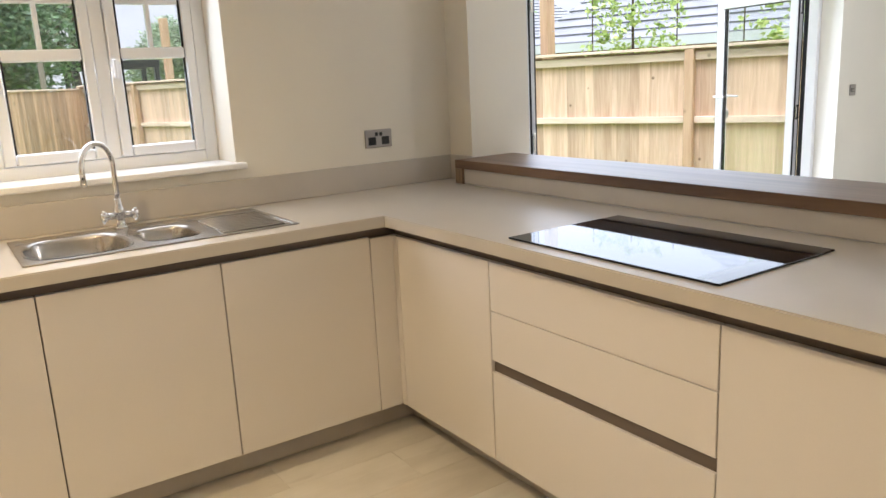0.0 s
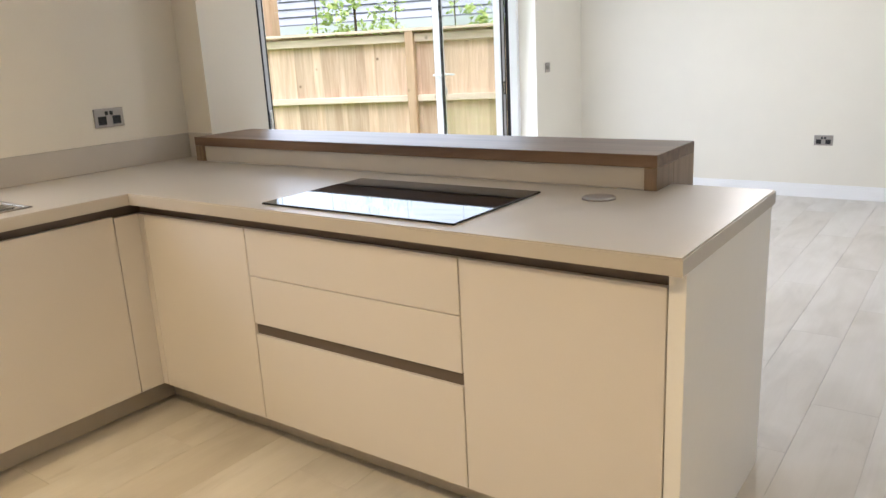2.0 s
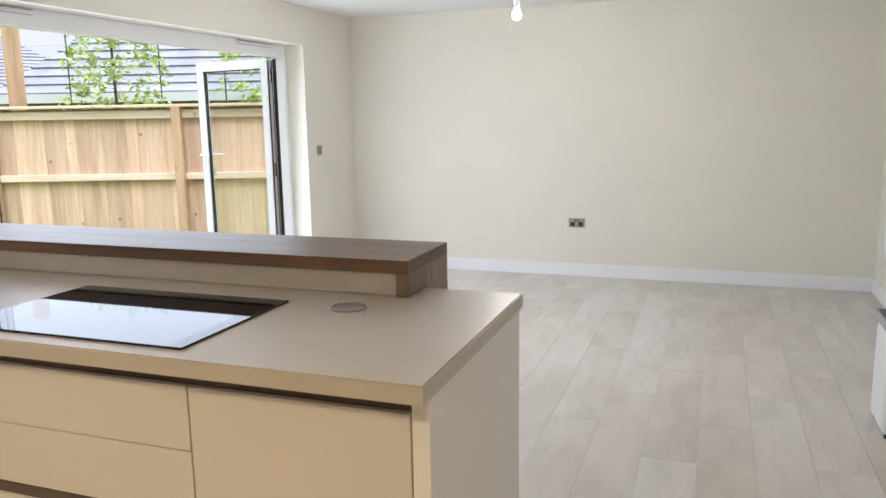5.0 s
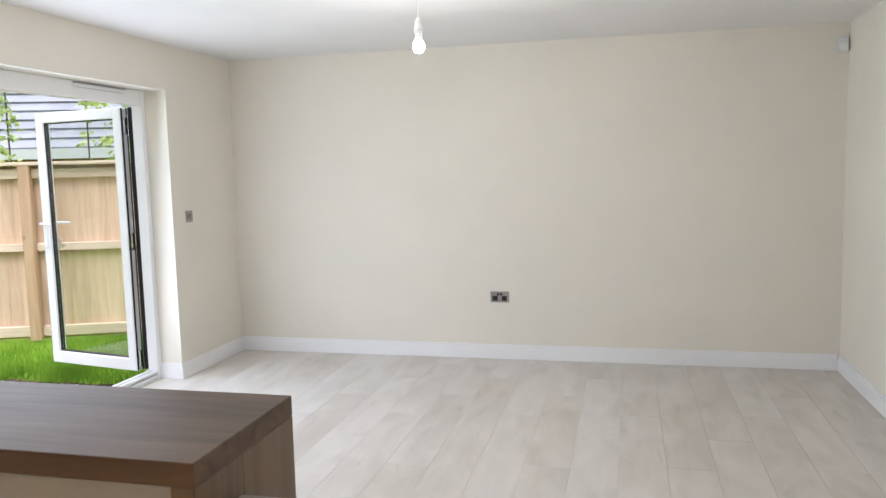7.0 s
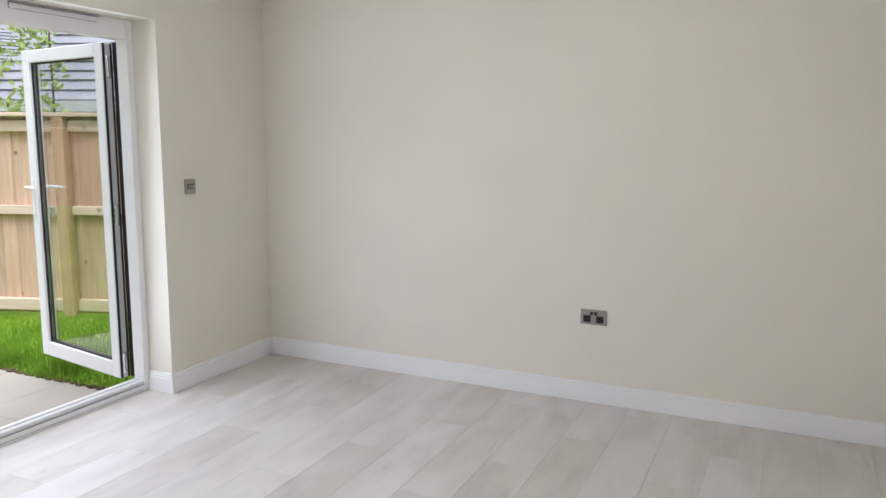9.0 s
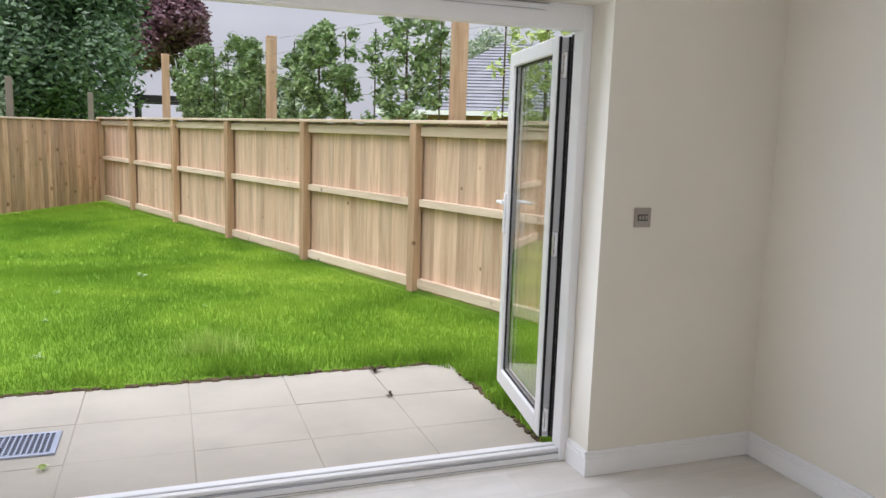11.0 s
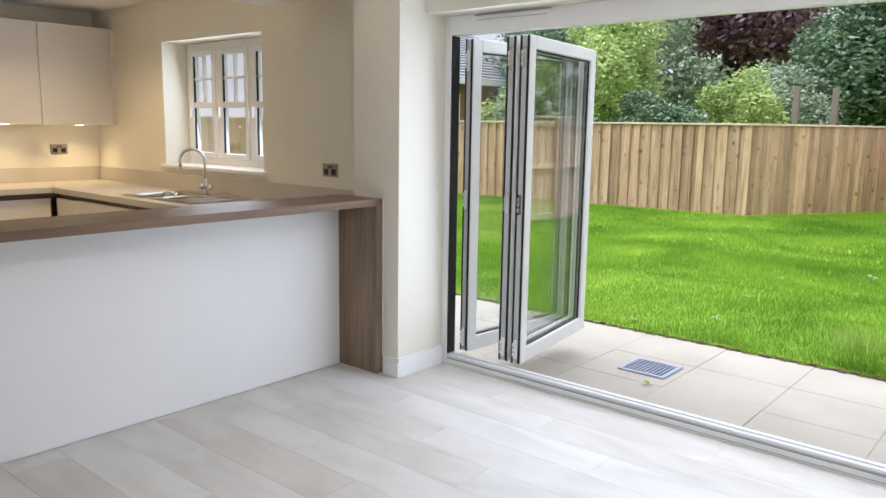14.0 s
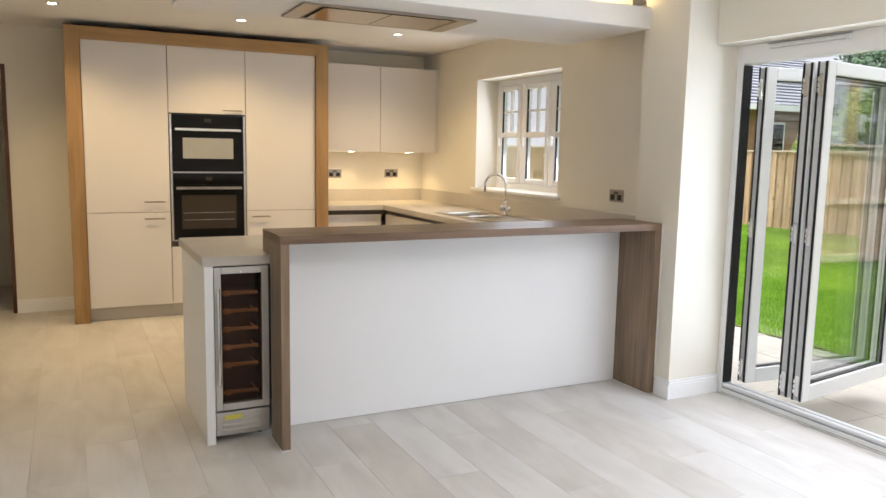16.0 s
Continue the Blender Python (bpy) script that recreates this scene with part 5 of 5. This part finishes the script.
for k in range(11):
    x = X0 + 0.03 + k * 0.027
    bm = B()
    box(bm, x - 0.004, x + 0.004, Y0 + 0.02, Y1 - 0.02, PZ + 0.001, PZ + 0.011)
    part("grate_bar", bm, M["drain"], dr)
for k in range(10):
    y = Y0 + 0.04 + k * 0.027
    bm = B()
    box(bm, X0 + 0.02, X1 - 0.02, y - 0.003, y + 0.003, PZ + 0.001, PZ + 0.008)
    part("cross_bar", bm, M["drain"], dr)
# black sheet under the bars paints the shade of the drain
bm = B()
box(bm, X0 + 0.01, X1 - 0.01, Y0 + 0.01, Y1 - 0.01, PZ + 0.0003, PZ + 0.001)
part("void", bm, M["shadow_gap"], dr)
weed = thing("weed", (1.12, 0.99, PZ), "small green weed growing in a patio joint", "weed")
bm = B()
for k in range(12):
    a = rng.uniform(0, math.tau)
    c, s_ = math.cos(a) * 0.03, math.sin(a) * 0.03
    q = [bm.verts.new(p) for p in ((0, 0, 0), (c * 0.6 - s_ * 0.2, s_ * 0.6 + c * 0.2, 0.025), (c * 1.2, s_ * 1.2, 0.02), (c * 0.6 + s_ * 0.2, s_ * 0.6 - c * 0.2, 0.025))]
    bm.faces.new(q)
part("leaves", bm, M["leaf_lime"], weed, local=True)


def small_plant(x, y, z, size, n, material, name, label):
    ob = thing(name, (x, y, z), label, "weed", "weeds")
    bm = B()
    for k in range(n):
        a = rng.uniform(0, math.tau)
        c, s_ = math.cos(a) * size * rng.uniform(0.5, 1.1), math.sin(a) * size * rng.uniform(0.5, 1.1)
        up = size * rng.uniform(0.3, 0.9)
        q = [bm.verts.new(p) for p in ((0, 0, 0), (c * 0.6 - s_ * 0.2, s_ * 0.6 + c * 0.2, up), (c * 1.2, s_ * 1.2, up * 1.1), (c * 0.6 + s_ * 0.2, s_ * 0.6 - c * 0.2, up))]
        bm.faces.new(q)
    part("leaves", bm, material, ob, local=True)


for x, y, size, n in ((-0.23, 3.49, 0.035, 12), (0.84, 2.84, 0.045, 16), (1.43, 5.74, 0.06, 16), (0.70, 5.03, 0.045, 12), (0.74, 3.91, 0.04, 10), (2.0, 4.2, 0.03, 8)):
    small_plant(x, y, LAWN - 0.02, size, n, M["pale_leaf"], "pale_weed", "small pale weed standing in the lawn")
small_plant(0.37, 2.30, LAWN - 0.02, 0.05, 16, M["leaf_lime"], "weed", "broad leaved green weed at the patio edge")
small_plant(3.02, 2.06, PZ, 0.05, 12, M["bark"], "dry_weed", "dry brown weed in a patio joint")
small_plant(3.0, 1.55, PZ, 0.035, 9, M["bark"], "dry_weed", "dry brown weed in a patio joint")

# ---- fences ----
FH = 1.74            # fence height
bm = B()
box(bm, -0.0625, 0.0625, 0, 0.030, 0.0, FH - 0.05, 0.003)
for v in bm.verts:
    if v.co.x > 0:
        v.co.y *= 0.25
board_mesh = mesh_of("board", bm, M["board"])
board_far_mesh = board_mesh.copy()
for v in board_far_mesh.vertices:
    v.co.z = min(v.co.z, FH - 0.11)
board_far_mesh.materials[0] = M["board_knotty"]
bm = B()
box(bm, -0.05, 0.05, -0.05, 0.05, 0.0, FH - 0.02, 0.004)
post_mesh = mesh_of("post", bm, M["post"])


def fence(name, label, p, q, rails, posts=(), stagger=0):
    """Posts, rails and upright boards from p to q; rails stand on the side to the right of the way, boards behind."""
    d = (q - p)
    L = d.length
    rz = math.degrees(math.atan2(d.y, d.x))
    ob = thing(name, (p.x, p.y, LAWN), label, "fence", "garden fences", rz=rz)
    n = int(L / (0.118 if not stagger else 0.105))
    for k in range(n):
        b = new("board", board_mesh if rails else board_far_mesh)
        b.parent = ob
        b.location = ((k + 0.5) * L / n, (0.065 if rails else -0.012 * stagger * (k % 2)) + rng.uniform(-0.003, 0.003), rng.uniform(-0.006, 0.006))
        b.rotation_euler = (0, rng.uniform(-0.004, 0.004), rng.uniform(-0.03, 0.03))
    h = FH if rails else FH - 0.06
    for x, x2 in zip(posts, list(posts[1:]) + [L]):
        b = new("post", post_mesh)
        b.parent = ob
        b.location = (x, -0.01, 0)
        for z0, z1 in ((0.03, 0.13), (0.868, 0.943), (h - 0.17, h - 0.075)):
            bm = B()
            box(bm, x + 0.052, x2 - 0.052, 0.0, 0.062, z0, z1, 0.004)
            part("rail", bm, M["rail"], ob, local=True)
    bm = B()
    box(bm, 0, L, -0.065 if rails else -0.03, 0.10 if rails else 0.05, h - 0.045, h - 0.012, 0.004)
    part("capping_rail", bm, M["rail"], ob, "flat capping rail", local=True)
    return ob


fence("garden_fence", "new pine boundary fence with posts and three rails", CORNER, FR0 - 3.0 * FRD, True, [(4.92 - k) * BAY for k in (4.90, 4.0, 3.0, 2.03, 1.02, 0.0, -0.99, -2.0)])
fence("garden_fence", "new pine feather edge fence across the garden end", CORNER, BEND, False)
fence("garden_fence", "new pine feather edge fence behind the lawn", BEND, FARW, False, (), 2)
fence("garden_fence", "new pine feather edge fence along the garden side", FARW, Vector((-10.6, -5.0, 0)), False, (), 2)

# tall posts behind the fence
for p in (Vector((5.85, 0.8, 0)), Vector((4.48, 4.45, 0)), Vector((3.12, 8.35, 0)), Vector((1.71, 12.3, 0))):
    ob = thing("tall_post", (p.x, p.y, LAWN - 0.03), "tall sawn timber post behind the fence", "post", "tall posts")
    bm = B()
    box(bm, -0.07, 0.07, -0.07, 0.07, 0.0, 2.92, 0.006)
    part("shaft", bm, M["post"], ob, local=True)


# ---- trees ----
def cloud(blobs, n, size, flat=0.5, hollow=0.55):
    """Leaves spread through and over the given blobs (x, y, z, rx, ry, rz)."""
    vol = np.array([b[3] * b[4] * b[5] for b in blobs]) ** 0.7
    pick = rng.choice(len(blobs), n, p=vol / vol.sum())
    bl = np.array(blobs)[pick]
    u = rng.normal(size=(n, 3))
    u /= np.linalg.norm(u, axis=1)[:, None]
    r = (hollow + (1 - hollow) * rng.random(n)) * (1 + 0.10 * rng.normal(size=n))
    p = bl[:, :3] + u * bl[:, 3:6] * r[:, None]
    a = rng.normal(size=(n, 3))
    a[:, 2] *= flat
    a /= np.linalg.norm(a, axis=1)[:, None]
    b = np.cross(a, u + 0.4 * rng.normal(size=(n, 3)))
    b /= np.linalg.norm(b, axis=1)[:, None] + 1e-9
    s = size * rng.uniform(0.6, 1.35, n)[:, None]
    v = np.stack([p - a * s, p + b * s * 0.45, p + a * s, p - b * s * 0.45], 1).reshape(-1, 3)
    f_ = np.arange(4 * n).reshape(n, 4)
    return v.tolist(), f_.tolist()


def tree(name, at, label, blobs, n, size, material, trunk_h, trunk_r, limbs=6, flat=0.5, hollow=0.55):
    ob = thing(name, at, label, "tree" if name != "shrub" else "shrub")
    bm = B()
    pts = [Vector((0.06 * math.sin(k * 1.7), 0.06 * math.cos(k * 2.1), trunk_h * k / 6)) for k in range(7)]
    for i in range(6):
        tube(bm, pts[i], pts[i + 1], trunk_r * (1 - 0.11 * i), trunk_r * (1 - 0.11 * (i + 1)), 10)
    part("trunk", bm, M["bark"], ob, local=True)
    for k in range(limbs):
        b = blobs[k % len(blobs)]
        s_ = pts[2 + k % 4]
        e = Vector((b[0] + rng.uniform(-0.4, 0.4) * b[3], b[1] + rng.uniform(-0.4, 0.4) * b[4], b[2] + rng.uniform(0, 0.5) * b[5]))
        bm = B()
        m_ = s_.lerp(e, 0.5) + Vector((0, 0, 0.15))
        tube(bm, s_, m_, trunk_r * 0.45, trunk_r * 0.3, 8)
        tube(bm, m_, e, trunk_r * 0.3, trunk_r * 0.1, 8)
        part("limb", bm, M["bark"], ob, local=True)
    v, f_ = cloud(blobs, n, size, flat, hollow)
    sheet("crown", v, f_, material, ob)
    return ob


def lumpy(cx, cy, cz, rx, ry, rz_, n):
    """A crown of many overlapping lumps."""
    out = []
    for k in range(n):
        u = rng.normal(size=3)
        u /= np.linalg.norm(u)
        k_ = rng.uniform(0.35, 0.85)
        s_ = rng.uniform(0.28, 0.48)
        out.append((cx + u[0] * rx * k_, cy + u[1] * ry * k_, cz + u[2] * rz_ * k_, rx * s_, ry * s_, rz_ * s_))
    return out


tree("tree", (-0.95, 19.0, -0.17), "large dark green bushy tree behind the fence", lumpy(0, 0, 3.5, 2.5, 2.0, 3.2, 28), 46200, 0.086, M["leaf_dark"], 4.0, 0.22)
tree("tree", (-7.4, 26.0, -0.17), "tall purple leaved beech tree in the distance", lumpy(0, 0, 5.6, 4.2, 3.0, 3.6, 24), 31500, 0.125, M["leaf_purple"], 5.0, 0.3)
tree("tree", (2.6, 28.0, -0.17), "purple leaved beech tree in the distance", lumpy(-1.3, 0, 5.5, 2.0, 2.0, 1.8, 18), 15000, 0.112, M["leaf_purple"], 5.0, 0.25)
tree("tree", (-3.4, 17.2, -0.17), "grey green leafy tree behind the fence", lumpy(0, 0, 2.15, 1.8, 1.5, 1.45, 22), 24000, 0.066, M["leaf_grey"], 3.0, 0.13)
tree("tree", (-7.4, 16.2, -0.17), "yellow green leafy tree behind the fence", lumpy(0, 0, 2.9, 2.1, 1.8, 2.3, 24), 35700, 0.066, M["leaf_lime"], 3.4, 0.15)
tree("tree", (-10.2, 17.5, -0.17), "dark green leafy tree behind the fence", lumpy(0, 0, 3.4, 2.6, 2.0, 3.0, 24), 29400, 0.079, M["leaf_dark"], 3.6, 0.18)
tree("tree", (-9.0, 21.0, -0.17), "leafy green tree at the garden edge", lumpy(0, 0, 3.2, 2.6, 2.0, 2.8, 20), 18900, 0.092, M["leaf_grey"], 3.6, 0.18)
tree("tree", (4.2, 21.0, -0.17), "distant light green tree behind the fence", lumpy(0, 0, 2.4, 1.6, 1.4, 1.8, 14), 12600, 0.073, M["leaf_grey"], 2.5, 0.1)
tree("tree", (14.5, 27.0, -0.17), "distant green tree beside a roof", lumpy(0, 0, 3.8, 2.6, 2.0, 2.4, 14), 12600, 0.106, M["leaf_grey"], 3.0, 0.15)
tree("shrub", (-4.6, 13.2, -0.17), "dark blue green spreading shrub over the fence", lumpy(0, 0, 1.7, 1.5, 0.7, 1.1, 16), 14700, 0.056, M["leaf_dark"], 1.4, 0.06)
tree("shrub", (-3.0, 14.2, -0.17), "bright green shrub showing over the fence", lumpy(0, 0, 1.8, 1.2, 0.7, 1.2, 16), 14700, 0.050, M["leaf_lime"], 1.4, 0.06)
tree("shrub", (-2.4, 16.6, -0.17), "grey green shrub showing over the fence", lumpy(0, 0, 1.9, 1.3, 0.7, 1.2, 16), 14700, 0.050, M["leaf_grey"], 1.4, 0.06)
tree("shrub", (-7.6, 13.3, -0.17), "green shrub showing over the fence", lumpy(0, 0, 1.8, 1.6, 0.7, 1.2, 16), 14700, 0.053, M["leaf_grey"], 1.4, 0.06)
tree("shrub", (-8.2, 13.2, -0.17), "green shrub showing over the fence", lumpy(0, 0, 1.8, 1.8, 0.7, 1.3, 16), 12600, 0.059, M["leaf_lime"], 1.4, 0.06)

# row of trained trees along the fence, on canes and wires
for k, n, dens in ((3.02, 5200, 0.72), (2.22, 4600, 0.62), (1.22, 5200, 0.70), (0.36, 2600, 0.66), (-0.6, 900, 0.6), (-1.45, 700, 0.6), (-2.4, 700, 0.6)):
    p = FR0 + k * FRD + Vector((0.42, 0.15, 0))
    rz = math.degrees(math.atan2(FRD.y, FRD.x))
    ob = thing("trained_tree", (p.x, p.y, LAWN - 0.03), "upright trained evergreen tree on a cane above the fence", "tree", "trained trees", rz=rz)
    bm = B()
    tube(bm, (0, 0, 0), (0.02, 0, 2.75), 0.028, 0.012, 10)
    part("trunk", bm, M["bark"], ob, local=True)
    for x in (-0.9 * dens, 0.9 * dens):
        bm = B()
        tube(bm, (x, 0.02, 1.2), (x, 0.02, 2.8), 0.009, 0.008, 8)
        part("cane", bm, M["bark"], ob, "thin upright cane", local=True)
    blobs = []
    top = rng.uniform(2.88, 3.0)
    for i in range(96):
        u = ((i % 8) + rng.uniform(0, 1)) / 8
        z = 1.3 + (top - 1.3) * ((i // 8) + rng.uniform(0, 1)) / 12
        z -= 0.25 * abs(2 * u - 1) ** 3 * (z > 2.4)
        blobs.append((-dens + 2 * dens * u, rng.uniform(-0.16, 0.16), z, 0.12, 0.12, 0.11))
    v, f_ = cloud(blobs, 2 * n, 0.040, 0.7, 0.1)
    sheet("crown", v, f_, M["leaf_laurel"] if k > 0 else M["leaf_lime"], ob)
wires = thing("training_wires", (FR0.x, FR0.y, LAWN), "thin horizontal wires strung between tall posts", "wire")
for z in (1.95, 2.15, 2.35, 2.55, 2.75):
    a, b = FR0 - 2.9 * FRD + Vector((0.36, 0.13, 0)), FR0 + 3.6 * FRD + Vector((0.36, 0.13, 0))
    bm = B()
    tube(bm, (a.x, a.y, z), (b.x, b.y, z), 0.0025, n=6)
    part("wire", bm, M["steel"], wires)


# ---- neighbouring houses ----
def house(at, rz, w, d, eave, ridge, label, wall_mat, windows=(), fascia="trim"):
    """A hipped or gabled bungalow: walls, tiled roof in courses, gutter."""
    ob = thing("house", at, label, "house", rz=rz)
    bm = B()
    box(bm, 0, w, 0, d, 0, eave)
    part("wall", bm, wall_mat, ob, local=True)
    hip = d * 0.5
    e = 0.35
    A = [(-e, -e, eave), (w + e, -e, eave), (w + e, d + e, eave), (-e, d + e, eave)]
    R = [(hip, d / 2, ridge), (w - hip, d / 2, ridge)]
    courses = 22
    bm = B()
    def strip(p0, p1, q1, q0):
        p0, p1, q0, q1 = map(Vector, (p0, p1, q0, q1))
        nrm = (p1 - p0).cross(q0 - p0).normalized()
        if nrm.z < 0:
            nrm = -nrm
        for k in range(courses):
            a, b = k / courses, (k + 1) / courses
            lo0, lo1, hi0, hi1 = p0.lerp(q0, a), p1.lerp(q1, a), p0.lerp(q0, b), p1.lerp(q1, b)
            t = nrm * 0.035
            bm.faces.new([bm.verts.new(v) for v in (lo0 + t, lo1 + t, hi1, hi0)])
            bm.faces.new([bm.verts.new(v) for v in (lo0, lo1, lo1 + t, lo0 + t)])
    strip(A[0], A[1], R[1], R[0])
    strip(A[2], A[3], R[0], R[1])
    strip(A[3], A[0], R[0], R[0])
    strip(A[1], A[2], R[1], R[1])
    part("roof", bm, M["slate"], ob, "grey tiled hipped roof", local=True)
    bm = B()
    box(bm, -e - 0.05, w + e + 0.05, -e - 0.1, -e, eave - 0.16, eave)
    box(bm, -e - 0.1, -e, -e, d + e, eave - 0.16, eave)
    part("gutter", bm, M[fascia], ob, "white fascia and gutter" if fascia == "trim" else "dark gutter", local=True)
    for x0, x1, z0, z1 in windows:
        bm = B()
        box(bm, x0, x1, -0.03, 0.02, z0, z1, 0.01)
        wf = part("window", bm, M["upvc"], ob, "white framed window", local=True)
        bm = B()
        box(bm, x0 + 0.07, x1 - 0.07, -0.036, -0.031, z0 + 0.07, z1 - 0.07)
        part("pane", bm, M["oven_glass"], wf, local=True)
    return ob


rf = math.degrees(math.atan2(-FRD.y, -FRD.x))
house((8.2, 8.6, -0.17), rf, 15.0, 7.0, 2.12, 5.6, "neighbouring bungalow with grey tiled roof behind the fence", M["brick"], (), "plastic_light")
house((9.0, 23.0, -0.17), rf + 40, 12.0, 7.0, 2.5, 5.2, "distant bungalow with grey hipped roof", M["brick"])
house((-12.0, 13.6, -0.17), 90, 8.0, 7.0, 3.05, 5.4, "brick house with grey roof beyond the fence", M["brick"], ((0.5, 1.5, 1.2, 2.6), (3.6, 4.8, 1.2, 2.6)))
# dark timber shelter behind the far fence
sh = thing("garden_shelter", (0.9, 18.3, -0.17), "black timber garden shelter behind the fence", "shelter")
for y in (0, 1.4):
    bm = B()
    box(bm, 0, 2.2, y, y + 0.12, 2.26, 2.45)
    part("beam", bm, M["black"], sh, local=True)
for x in (0.05, 2.05):
    for y in (0, 1.4):
        bm = B()
        box(bm, x, x + 0.12, y, y + 0.12, 0, 2.26)
        part("post", bm, M["black"], sh, local=True)
# old weathered posts behind the far fence
for x, y, h in ((-1.75, 13.6, 2.55), (-1.2, 14.4, 2.55), (0.05, 16.9, 2.4)):
    ob = thing("old_post", (x, y, -0.17), "weathered grey timber post behind the fence", "post", "old posts")
    bm = B()
    box(bm, -0.06, 0.06, -0.06, 0.06, 0, h, 0.006)
    part("shaft", bm, M["flue"], ob, local=True)

# ---- floor of long wood-look tiles ----
bm = B()
box(bm, XW - 1.5, XE, YS, 0.17, -0.12, -0.004)
floor = solid("floor", bm, M["grout"], "floor of pale grey brown wood-look plank tiles", "floor")
PWID, PLEN, GAP = 0.232, 1.2, 0.001
shared = {}
row = 0
y = -2.905 - 8 * PWID
while y < 0.17:
    y0, y1 = max(y, YS), min(y + PWID, 0.168)
    x = XW - 1.2 - (row * 0.43) % PLEN
    while x < XE:
        x0, x1 = max(x, XW - 0.14), min(x + PLEN, XE)
        if y1 - y0 > 0.02 and x1 - x0 > 0.02 and not (x0 > PF + 0.1 and x1 < -0.35 and y0 > -2.7) and not (y1 > NW and (x1 < OX0 + 0.05 or x0 > OX1)):
            key = (round(x1 - x0, 3), round(y1 - y0, 3))
            if key not in shared:
                bm = B()
                box(bm, GAP / 2, key[0] - GAP / 2, GAP / 2, key[1] - GAP / 2, -0.0035, 0.0, 0.0003)
                shared[key] = mesh_of("plank_tile", bm, M["plank"])
            ob = new("plank_tile", shared[key])
            ob.location = (x0, y0, rng.uniform(-0.0003, 0.0))
            ob.parent = floor
        x += PLEN
    y += PWID
    row += 1
